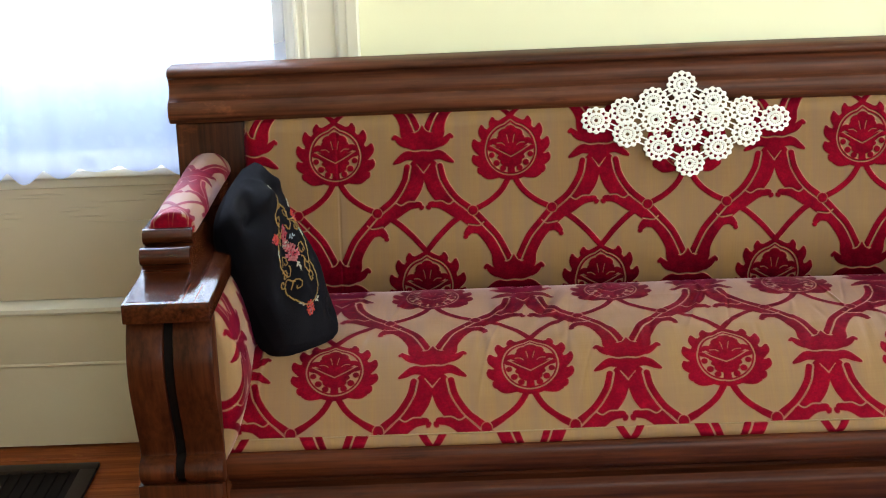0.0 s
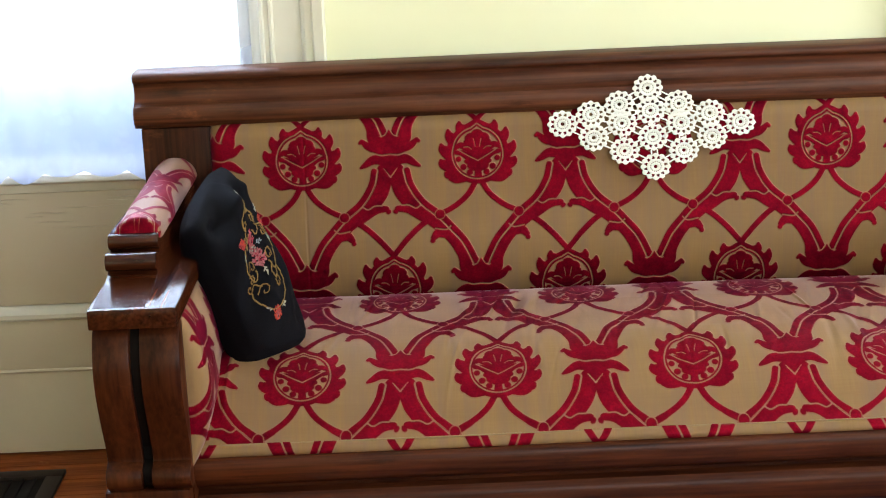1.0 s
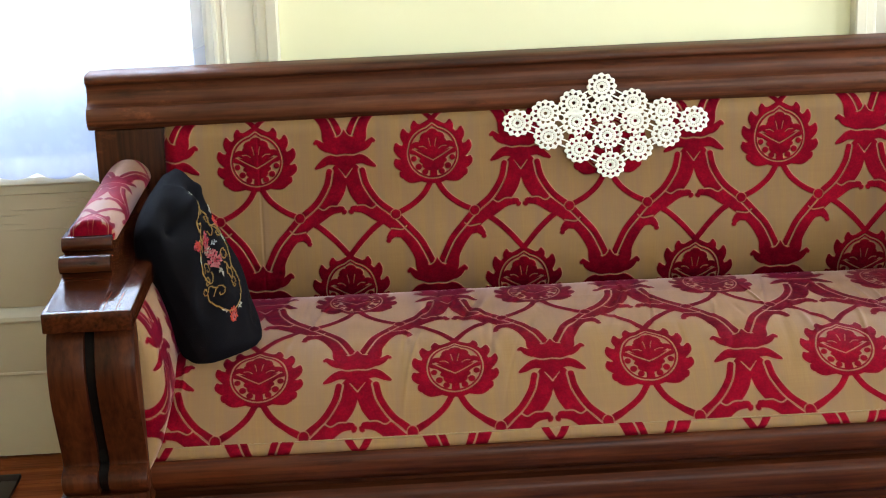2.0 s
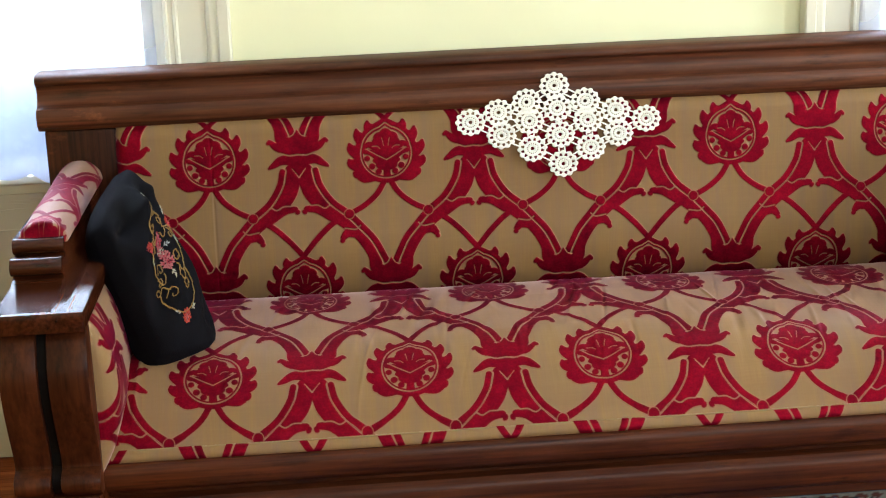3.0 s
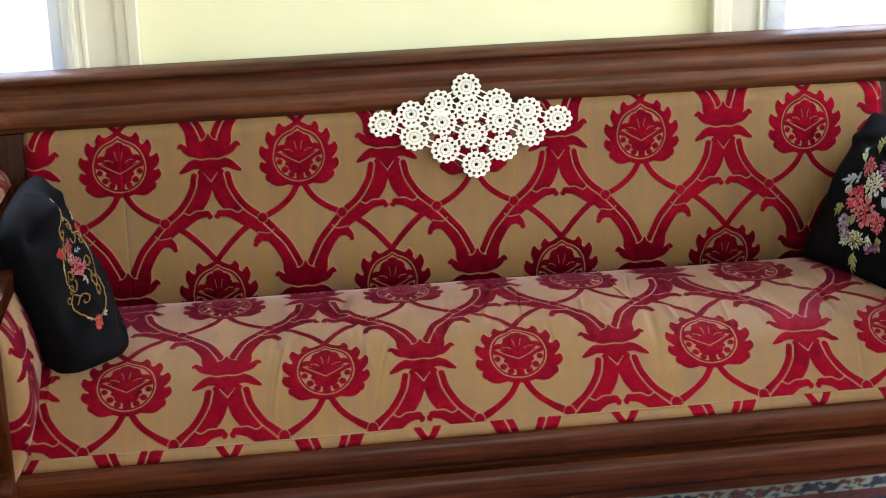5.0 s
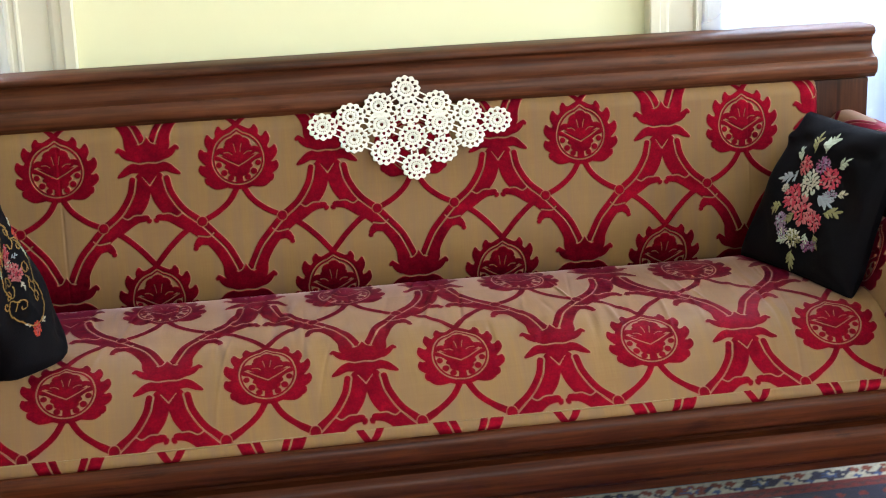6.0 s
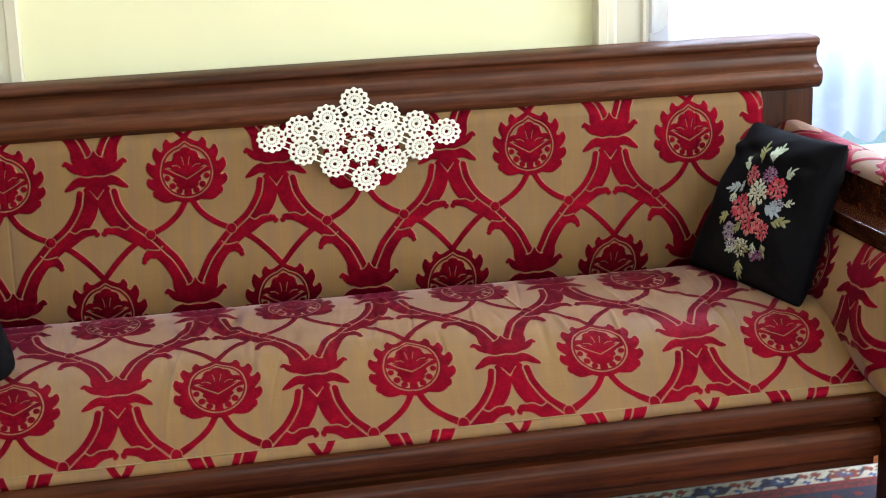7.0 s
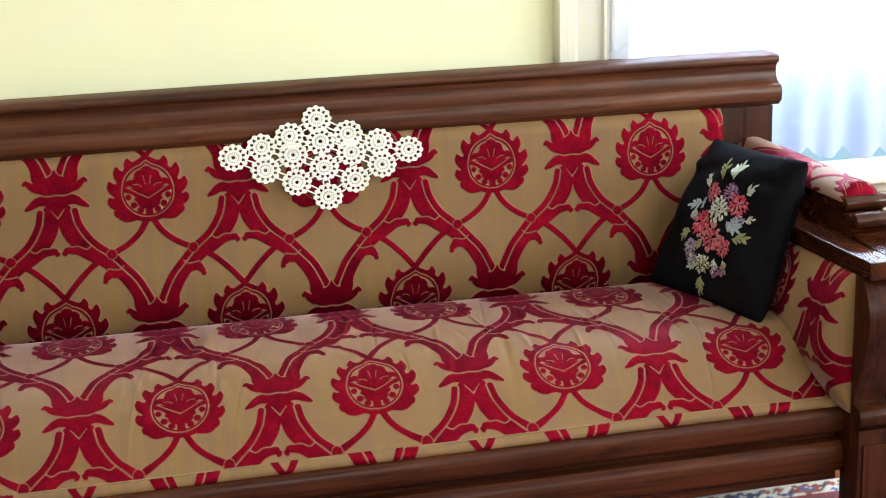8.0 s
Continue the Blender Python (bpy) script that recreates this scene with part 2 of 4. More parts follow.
def extrude_x(profile, x0, x1, bevel=0.0):
    """A profile of (y, z) drawn along x."""
    bm = bmesh.new()
    a = [bm.verts.new((x0, y, z)) for y, z in profile]
    b = [bm.verts.new((x1, y, z)) for y, z in profile]
    n = len(profile)
    for i in range(n):
        bm.faces.new((a[i], a[(i + 1) % n], b[(i + 1) % n], b[i]))
    ends = [bm.faces.new(a), bm.faces.new(b[::-1])]
    bmesh.ops.recalc_face_normals(bm, faces=bm.faces[:])
    if bevel:
        es = list({e for f in ends for e in f.edges})
        bmesh.ops.bevel(bm, geom=es, offset=bevel, segments=2, profile=0.6, affect="EDGES")
    return bm


def grid_object(name, P, material, parent=None, attr=None, label="", closed=False):
    """A fine sheet through the places P[i, j], with attributes on its points."""
    nu, nv = P.shape[:2]
    me = bpy.data.meshes.new(name)
    idx = np.arange(nu * nv).reshape(nu, nv)
    if closed:
        idx = np.concatenate([idx, idx[:1]], 0)
    q = np.stack([idx[:-1, :-1], idx[1:, :-1], idx[1:, 1:], idx[:-1, 1:]], -1).reshape(-1, 4)
    me.vertices.add(nu * nv)
    me.vertices.foreach_set("co", P.reshape(-1).astype(np.float32))
    me.loops.add(q.size)
    me.loops.foreach_set("vertex_index", q.reshape(-1).astype(np.int32))
    me.polygons.add(len(q))
    me.polygons.foreach_set("loop_start", np.arange(0, q.size, 4, dtype=np.int32))
    me.polygons.foreach_set("use_smooth", np.ones(len(q), dtype=bool))
    me.update(calc_edges=True)
    for key, val in (attr or {}).items():
        if val.ndim == 3:
            a = me.attributes.new(key, "FLOAT_COLOR", "POINT")
            a.data.foreach_set("color", np.concatenate([val, np.ones_like(val[..., :1])], -1).reshape(-1).astype(np.float32))
        else:
            a = me.attributes.new(key, "FLOAT", "POINT")
            a.data.foreach_set("value", val.reshape(-1).astype(np.float32))
    me.materials.append(material)
    ob = new(name, me)
    if parent:
        ob.parent = parent
    if label:
        ob["label"] = label
    return ob


# ---- the damask's drawing ----
HALF, DROP = 0.18, 0.283


def seg(a, v, pts, r0, r1, soft=True):
    pts = smooth_line(pts, 5) if soft and len(pts) > 2 else [np.array(p, float) for p in pts]
    n = len(pts) - 1
    out = np.full(a.shape, 9.0)
    for i in range(n):
        (ax, ay), (bx, by) = pts[i], pts[i + 1]
        dx, dy = bx - ax, by - ay
        t = np.clip(((a - ax) * dx + (v - ay) * dy) / (dx * dx + dy * dy + 1e-12), 0, 1)
        r = r0 + (r1 - r0) * (i + t) / n
        out = np.minimum(out, np.hypot(a - ax - t * dx, v - ay - t * dy) - r)
    return out


def oval(a, v, ca, cv, ra, rv, turn=0.0):
    c, s = math.cos(radians(turn)), math.sin(radians(turn))
    x, y = (a - ca) * c + (v - cv) * s, -(a - ca) * s + (v - cv) * c
    k = np.hypot(x / ra, y / rv)
    return (k - 1) * min(ra, rv) * np.clip(k, 0.6, 1.0)


def drop_shape(a, v, low, r0, high, r1):
    """A drop: a round of radius r0 at the height low, drawn out to a point at the height high."""
    h = high - low
    b = (r0 - r1) / h
    c = math.sqrt(1 - b * b)
    x, y = np.abs(a), v - low
    k = -b * x + c * y
    return np.where(k < 0, np.hypot(x, y) - r0, np.where(k > c * h, np.hypot(x, y - h) - r1, c * x + b * y - r0))


def motif(a, v):
    """Distance to the edge of the velvet, below 0 inside it, for one rosette, lily and the bands between them."""
    red = np.full(a.shape, 9.0)
    cut = np.full(a.shape, 9.0)

    def add(d):
        np.minimum(red, d, out=red)

    def carve(d):
        np.minimum(cut, d, out=cut)
    # rosette: ring of leaves, pointed at its top
    add(np.minimum(drop_shape(a, v, -0.005, 0.0645, 0.064, 0.005), oval(a, v, 0, 0.004, 0.0600, 0.0570)))
    for base, tip, r in (((0.024, 0.040), (0.036, 0.061), 0.0150), ((0.042, 0.019), (0.059, 0.045), 0.0165), ((0.052, -0.006), (0.0745, 0.016), 0.0170),
                         ((0.053, -0.030), (0.0760, -0.017), 0.0165), ((0.042, -0.048), (0.0670, -0.044), 0.0125)):
        mid = ((base[0] * 0.35 + tip[0] * 0.65) + 0.0030, base[1] * 0.35 + tip[1] * 0.65 - 0.0040)
        add(seg(a, v, [base, mid, tip], r, 0.0034))
    add(seg(a, v, [(0.016, -0.054), (0.044, -0.060), (0.056, -0.056)], 0.0085, 0.0060))
    e = np.minimum(drop_shape(a, v, -0.0065, 0.0520, 0.0550, 0.002), oval(a, v, 0, 0.0020, 0.0500, 0.0480))
    carve(np.abs(e) - 0.0012)
    # inside of the rosette: a wide palmette, berries and small pockets of open ground
    p = np.minimum(oval(a, v, 0, 0.0350, 0.0125, 0.0110), oval(a, v, 0.0140, 0.0290, 0.0120, 0.0095, -25))
    p = np.minimum(p, oval(a, v, 0.0200, 0.0190, 0.0085, 0.0075))
    p = np.minimum(p, oval(a, v, 0, 0.0150, 0.0230, 0.0190))
    p = np.minimum(p, seg(a, v, [(0.012, 0.004), (0.026, 0.010), (0.036, 0.013), (0.044, 0.007)], 0.0100, 0.0042))
    p = np.minimum(p, oval(a, v, 0, -0.004, 0.026, 0.010))
    p = np.minimum(p, seg(a, v, [(0.0, -0.021), (0.017, -0.013), (0.031, -0.004), (0.043, -0.002)], 0.0100, 0.0048))
    p = np.minimum(p, seg(a, v, [(0.0, -0.031), (0.014, -0.025), (0.024, -0.021)], 0.0090, 0.0045))
    p = np.minimum(p, oval(a, v, 0, -0.0300, 0.0230, 0.0130))
    for ba, bv, br in ((0.0395, -0.0160, 0.0062), (0.0300, -0.0330, 0.0068), (0.0170, -0.0445, 0.0066), (0.0445, -0.0005, 0.0042)):
        p = np.minimum(p, oval(a, v, ba, bv, br, br))
    p = np.minimum(p, seg(a, v, [(0.0, -0.030), (0.0, -0.058)], 0.0060, 0.0085, False))
    line = seg(a, v, [(0.041, 0.0045), (0.020, -0.0090), (0.0, -0.0200)], 0.0010, 0.0010)
    line = np.minimum(line, seg(a, v, [(0.0045, 0.0090), (0.0060, 0.0180), (0.0080, 0.0260)], 0.0005, 0.0007))
    line = np.minimum(line, seg(a, v, [(0.0120, 0.0040), (0.0190, 0.0090), (0.0280, 0.0090)], 0.0006, 0.0008))
    p = np.maximum(p, -line)
    carve(np.maximum(e + 0.0048, -p))
    # thin stems from the rosette's foot through the knot to the next rosette's tip
    node = (0.0815, -0.130)
    add(seg(a, v, [(0.003, -0.058), (0.022, -0.090), (0.050, -0.114), node], 0.0060, 0.0058))
    add(seg(a, v, [node, (0.118, -0.149), (0.150, -0.178), (0.170, -0.203), (0.184, -0.223)], 0.0058, 0.0062))
    # double band from the lily down to the next lily
    thick = np.minimum(seg(a, v, [(0.168, -0.036), (0.159, -0.078), (0.136, -0.112)], 0.0175, 0.0145),
                       seg(a, v, [(0.136, -0.112), (0.112, -0.131), (0.080, -0.155), (0.052, -0.184), (0.032, -0.222), (0.028, -0.246)], 0.0110, 0.0175))
    thin = seg(a, v, [(0.146, -0.034), (0.138, -0.066), (0.115, -0.102), node, (0.058, -0.155), (0.032, -0.186), (0.014, -0.226), (0.008, -0.242)], 0.0060, 0.0062)
    leaf = np.minimum(seg(a, v, [(0.118, -0.132), (0.146, -0.117), (0.168, -0.115)], 0.0115, 0.0065), oval(a, v, 0.173, -0.121, 0.0060, 0.0050, 40))
    leaf = np.minimum(leaf, seg(a, v, [(0.128, -0.118), (0.132, -0.100)], 0.006, 0.002, False))
    leaf2 = np.minimum(seg(a, v, [(0.064, -0.169), (0.086, -0.169), (0.096, -0.178)], 0.0125, 0.0065), oval(a, v, 0.0985, -0.185, 0.0055, 0.0055, 20))
    leaf2 = np.minimum(leaf2, seg(a, v, [(0.066, -0.166), (0.070, -0.152)], 0.007, 0.002, False))
    thick = np.minimum(np.minimum(thick, leaf), leaf2)
    carve(np.maximum(np.maximum(thin - 0.0032, -thin), thick + 0.0005))
    add(thick)
    add(thin)
    # light rims along the leaves
    carve(seg(a, v, [(0.120, -0.109), (0.131, -0.115), (0.145, -0.108), (0.160, -0.108)], 0.0013, 0.0013))
    carve(seg(a, v, [(0.060, -0.155), (0.070, -0.162), (0.092, -0.159)], 0.0013, 0.0013))
    # knot
    knot = oval(a, v, *node, 0.0098, 0.0098)
    rim = np.abs(knot - 0.0006) - 0.0007
    # lily of two tiers, on the other axis
    w = HALF - a
    lily = np.minimum(oval(w, v, 0, 0.020, 0.031, 0.020), seg(w, v, [(0, 0.030), (0, 0.054)], 0.012, 0.001, False))
    lily = np.minimum(lily, seg(w, v, [(0.018, 0.012), (0.042, 0.018), (0.056, 0.030)], 0.0125, 0.0045))
    lily = np.minimum(lily, oval(w, v, 0.0590, 0.0275, 0.0050, 0.0042, -50))
    low = seg(w, v, [(0.0, -0.012), (0.032, -0.010), (0.050, -0.020), (0.060, -0.026)], 0.0135, 0.0030)
    low = np.minimum(low, seg(w, v, [(0, -0.018), (0, -0.046)], 0.020, 0.001, False))
    tier = np.minimum(lily, low)
    line = np.minimum(seg(w, v, [(0.0, 0.0005), (0.018, -0.001), (0.036, 0.005)], 0.0014, 0.0014),
                      seg(w, v, [(0.0, -0.048), (0.014, -0.030), (0.024, -0.036), (0.038, -0.026)], 0.0014, 0.0014, False))
    line = np.minimum(line, seg(w, v, [(0.0, 0.056), (0.010, 0.041), (0.026, 0.040)], 0.0013, 0.0013))
    return red, cut, knot, rim, tier, line


def pile(x, v, axis):
    """Signed distance to the velvet's edge at x along the cloth and v up it; a rosette sits on the axis at v = 0."""
    out = None
    for half in (0, 1):
        vv = v + half * DROP
        vv = (vv + DROP + 0.06) % (2 * DROP) - DROP - 0.06
        a = np.abs((x - axis + half * HALF + HALF) % (2 * HALF) - HALF)
        best = None
        for turn in (0, 2 * DROP, -2 * DROP):
            d = motif(a, vv + turn)
            best = d if best is None else tuple(np.minimum(p, q) for p, q in zip(best, d))
        out = best if out is None else tuple(np.minimum(p, q) for p, q in zip(out, best))
    red, cut, knot, rim, tier, line = out
    d = np.maximum(red, -cut)
    d = np.maximum(np.minimum(d, tier), -np.where(tier < 0.003, line, 9.0))
    d = np.minimum(np.maximum(d, -rim), knot)
    return d


# ---- the room ----
def wall_with_openings(name, label, axis, lo, hi, face, back, openings, material, sills=(SILL, SILL)):
    """A wall along x or y, with window openings cut right through it."""
    pieces, at = [], lo
    for (a, b), sill in zip(openings, sills):
        pieces += [(at, a, 0, CEIL), (a, b, 0, sill), (a, b, HEAD, CEIL)]
        at = b
    pieces.append((at, hi, 0, CEIL))
    bm = boxes(*[(a, b, face, back, c, d) if axis == "x" else (face, back, a, b, c, d) for a, b, c, d in pieces])
    return tagged(part(name, bm, material), label, "wall", kind="structure")


WN = wall_with_openings("wall_north", "pale yellow plaster wall with two tall windows", "x", XW, XE, YN, YN + 0.16, WIN_N, YELLOW, SILLS_N)
wall_with_openings("wall_south", "pale yellow plaster wall with two windows", "x", XW, XE, YS, YS - 0.16, WIN_S, YELLOW)
wall_with_openings("wall_west", "plain pale yellow plaster side wall", "y", YS, YN, XW, XW - 0.16, [], YELLOW)
wall_with_openings("wall_east", "pale yellow plaster side wall with windows", "y", YS, YN, XE, XE + 0.16, WIN_E, YELLOW)
tagged(part("ceiling", boxes((XW, XE, YS, YN, CEIL, CEIL + 0.1)), WHITE), "plain white plaster ceiling", "ceiling", kind="structure")
FLOOR = tagged(part("floor", boxes((XW, XE, YS, YN, -0.12, -0.018)), BLACKGAP), "worn orange heart pine plank floor", "floor", kind="structure")
tagged(part("ground", boxes((-60, 60, YN + 1.2, 60, -3.2, -3.0)), paint("dry_ground", (0.22, 0.22, 0.16), 0.9)), "plain pale yard outside the windows", "ground", kind="structure")

BASE = tagged(thing("baseboard", (0, YN, 0), "tall cream painted baseboard of two boards under a moulded cap", "baseboard"), kind="structure")
for x0, x1 in ((XW, XE),):
    under(part("lower_board", boxes((x0, x1, YN - 0.022, YN - 0.001, 0.006, 0.196), bevel=0.002), CREAM_SHADED), BASE)
    under(part("upper_board", boxes((x0, x1, YN - 0.024, YN - 0.001, 0.200, 0.318), bevel=0.002), CREAM_SHADED), BASE)
    cap = [(YN - 0.001, 0.319), (YN - 0.030, 0.319), (YN - 0.034, 0.324), (YN - 0.034, 0.333), (YN - 0.028, 0.339), (YN - 0.016, 0.346), (YN - 0.001, 0.348)]
    under(part("cap_moulding", extrude_x(cap, x0, x1), CAP_DIMMED), BASE)
    under(part("shoe_bead", extrude_x([(YN - 0.001, 0.196), (YN - 0.026, 0.196), (YN - 0.028, 0.200), (YN - 0.026, 0.204), (YN - 0.001, 0.204)], x0, x1), CREAM_SHADED), BASE)


def window(name, x0, x1, sill):
    """A tall sash window with moulded casing, stool, apron, jambs and two sashes."""
    w = tagged(thing(name, ((x0 + x1) / 2, YN, sill), "tall sash window with moulded cream painted casing", "window"), kind="structure")
    y = YN - 0.001

    def upright(a, b, s):
        # section of the casing across x, from the opening outwards
        prof = [(0.000, 0.0), (0.000, 0.018), (0.010, 0.020), (0.013, 0.024), (0.019, 0.024), (0.022, 0.018), (0.030, 0.018), (0.033, 0.022), (0.038, 0.022),
                (0.042, 0.014), (0.098, 0.014), (0.102, 0.022), (0.108, 0.026), (0.122, 0.028), (0.126, 0.034), (0.146, 0.036), (0.150, 0.032), (0.150, 0.0)]
        bm = bmesh.new()
        lo = [bm.verts.new((a + s * p, y - d, sill + 0.002)) for p, d in prof]
        hi = [bm.verts.new((a + s * p, y - d, HEAD + 0.004)) for p, d in prof]
        n = len(prof)
        for i in range(n):
            bm.faces.new((lo[i], lo[(i + 1) % n], hi[(i + 1) % n], hi[i]))
        bm.faces.new(lo), bm.faces.new(hi[::-1])
        return bm
    under(part("casing", upright(x1 - 0.006, 0, 1), CREAM, angle=25), w)
    under(part("casing", upright(x0 + 0.006, 0, -1), CREAM, angle=25), w)
    under(part("head_casing", boxes((x0 - 0.17, x1 + 0.17, y - 0.04, y, HEAD + 0.005, HEAD + 0.17), bevel=0.004), CREAM), w)
    stool = [(YN + 0.05, sill - 0.022), (y - 0.040, sill - 0.022), (y - 0.047, sill - 0.017), (y - 0.049, sill - 0.010), (y - 0.046, sill - 0.002), (y - 0.040, sill + 0.001), (YN + 0.05, sill + 0.001)]
    under(part("window_sill", extrude_x(stool, x0 - 0.17, x1 + 0.17), CREAM), w)
    under(part("apron_moulding", extrude_x([(y, sill - 0.046), (y - 0.012, sill - 0.046), (y - 0.020, sill - 0.034), (y - 0.022, sill - 0.023), (y, sill - 0.023)], x0 - 0.15, x1 + 0.15), CREAM), w)
    under(part("apron", boxes((x0 - 0.15, x1 + 0.15, y - 0.010, y, 0.349, sill - 0.047), bevel=0.001), CREAM_SHADED), w)
    for a, b in ((x0, x0 + 0.018), (x1 - 0.018, x1)):
        under(part("jamb", boxes((a, b, YN + 0.003, YN + 0.158, sill + 0.002, HEAD - 0.002)), CREAM), w)
    for zz0, zz1, yy in ((sill - 0.024, 1.60, YN + 0.014), (1.56, HEAD - 0.004, YN + 0.10)):
        s = under(part("sash", boxes((x0 + 0.02, x0 + 0.042, yy, yy + 0.035, zz0, zz1), (x1 - 0.042, x1 - 0.02, yy, yy + 0.035, zz0, zz1),
                                     (x0 + 0.042, x1 - 0.042, yy, yy + 0.035, zz0, zz0 + 0.026), (x0 + 0.042, x1 - 0.042, yy, yy + 0.035, zz1 - 0.04, zz1)), CREAM), w)
        g = part("pane", boxes((x0 + 0.04, x1 - 0.04, yy + 0.015, yy + 0.018, zz0 + 0.024, zz1 - 0.038)), GLASS)
        g.visible_shadow = False
        under(g, w)
    return w


WINDOWS = [window("window_%d" % (i + 1), a, b, c) for i, ((a, b), c) in enumerate(zip(WIN_N, SILLS_N))]

# wrinkled old paint under the first window
RIDGES = bmesh.new()
rng = random.Random(5)
for k in range(9):
    z, x = 0.515 + 0.0105 * k + rng.uniform(-0.003, 0.003), -1.25 + rng.uniform(0, 0.35)
    while x < -0.46:
        ln = rng.uniform(0.05, 0.22)
        n = 10
        up, dn, mid = [], [], []
        for i in range(n + 1):
            xx = x + ln * i / n
            zz = z + 0.0025 * noise.noise((xx * 20, k * 3.1, 0))
            th = 0.0011 * math.sin(math.pi * i / n) + 0.0002
            up.append(RIDGES.verts.new((xx, YN - 0.0112, zz + th)))
            mid.append(RIDGES.verts.new((xx, YN - 0.0112 - th * 1.3, zz)))
            dn.append(RIDGES.verts.new((xx, YN - 0.0112, zz - th)))
        for i in range(n):
            RIDGES.faces.new((up[i], up[i + 1], mid[i + 1], mid[i]))
            RIDGES.faces.new((mid[i], mid[i + 1], dn[i + 1], dn[i]))
        x += ln + rng.uniform(0.04, 0.3)
under(part("paint_wrinkle", RIDGES, CREAM_SHADED), WINDOWS[0])


def curtain(x0, x1, hem, seed, fold=0.012):
    """A gathered sheer lace panel with a scalloped hem, hung from a rod."""
    t = thing("lace_curtain", ((x0 + x1) / 2, YN - 0.05, 2.55), "sheer white lace curtain with a scalloped hem", "curtain", "window curtains")
    u, v = np.linspace(0, 1, 260), np.linspace(0, 1, 150)
    U, V = np.meshgrid(u, v, indexing="ij")
    r = np.random.RandomState(seed)
    X = x0 + (x1 - x0) * U
    ph = r.uniform(0, 6.28, 4)
    scallop = 0.030 * np.abs(np.sin(X * math.pi / 0.088 + ph[0] + 0.5 * np.sin(X * 9))) * (0.7 + 0.3 * np.sin(X * 11 + ph[1]))
    low = hem + 0.032 - scallop + 0.014 * np.sin(X * 5 + ph[1])
    Z = 2.55 - (2.55 - low) * V ** 0.8
    fo = np.sin(X * 62 + ph[2] + 2.5 * np.sin(X * 7)) * 0.6 + np.sin(X * 31 + ph[3]) * 0.5
    Y = YN - 0.075 - fold * fo * (0.5 + 0.6 * V) - 0.006 * np.sin(Z * 9 + X * 14)
    hemw = np.clip((low + 0.34 - Z) / 0.26, 0, 1) ** 0.8
    ob = grid_object("panel", np.stack([X, Y, Z], -1), LACE, None, {"hem": hemw})
    under(ob, t)
    bm = bmesh.new()
    bmesh.ops.create_cone(bm, cap_ends=True, segments=16, radius1=0.009, radius2=0.009, depth=x1 - x0 + 0.16,
                          matrix=Matrix.Translation(((x0 + x1) / 2, YN - 0.075, 2.555)) @ Matrix.Rotation(radians(90), 4, "Y"))
    under(part("curtain_rod", bm, WHITE), t)
    return t


curtain(-1.26, -0.181, 0.612, 3)
curtain(1.303, 2.42, 0.606, 8)
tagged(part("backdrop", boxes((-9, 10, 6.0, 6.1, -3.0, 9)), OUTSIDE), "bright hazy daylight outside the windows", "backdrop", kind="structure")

# ---- the sofa ----
XC = 0.633
SOFA = thing("sofa", (XC, -0.25, 0), "long antique mahogany sofa in red and gold damask velvet", "sofa")
G = 0.565


def sofa_part(name, bm, material, label="", angle=38):
    return under(part(name, bm, material, None, label, angle), SOFA)


# crest rail, drawn along the back
crest = smooth_line([(0.052, 0.320), (0.046, 0.314), (0.047, 0.304), (0.056, 0.298)], 4) + smooth_line([(0.060, 0.290), (0.061, 0.276), (0.055, 0.262), (0.044, 0.253)], 5) + \
    smooth_line([(0.034, 0.250), (0.028, 0.240), (0.027, 0.228), (0.030, 0.214), (0.037, 0.207)], 5) + [(0.041, 0.202), (0.060, 0.199), (0.128, 0.199), (0.128, 0.318), (0.120, 0.323), (0.060, 0.323)]


def settle(x):
    """The old back has sunk a little towards one end."""
    return -0.0065 * np.clip((0.75 - x) / 1.1, 0, 1)


crest_mesh = extrude_x([(y, 0.199 + (z - 0.199) * 0.92 + G) for y, z in crest], XC - 1.053, XC + 1.040, 0.003)
bmesh.ops.bisect_plane(crest_mesh, geom=crest_mesh.verts[:] + crest_mesh.edges[:] + crest_mesh.faces[:], plane_co=(0.75, 0, 0), plane_no=(1, 0, 0))
for q in crest_mesh.verts:
    q.co.z += float(settle(q.co.x))
sofa_part("crest_rail", crest_mesh, WOOD_CREST, "moulded dark mahogany top rail", 30)
# frame of the back: two flat stiles and a hidden panel
for s in (-1, 1):
    a, b = sorted((XC + s * 0.885, XC + s * (1.043 if s < 0 else 1.030)))
    sofa_part("back_stile", boxes((a, b, 0.052, 0.120, 0.16, G + 0.1985 + float(settle(a))), bevel=0.003), WOOD_Z)
sofa_part("back_board", boxes((XC - 0.885, XC + 0.885, 0.075, 0.118, 0.16, G + 0.190)), WOOD_X)

# upholstered back, a padded sheet leaning back a little
STEP = 0.0016


def padded(name, place, us, vs, pattern, height=0.0010, label=""):
    """A damask sheet: place(U, V) gives its points, pattern(U, V) the cloth's x and v and the axis of its drawing."""
    U, V = np.meshgrid(us, vs, indexing="ij")
    P = np.stack(place(U, V), -1)
    x, v, axis = pattern(U, V)
    d = pile(x, v, axis)
    du, dv = np.gradient(P, axis=0), np.gradient(P, axis=1)
    N = np.cross(du, dv)
    N /= np.linalg.norm(N, axis=-1, keepdims=True) + 1e-12
    if np.mean(N[..., 1]) > 0:
        N = -N
    k = np.clip(0.5 - d / 0.002, 0, 1)
    P = P + N * (height * k * k * (3 - 2 * k))[..., None]
    return under(grid_object(name, P, DAMASK, None, {"pile": d}, label), SOFA)


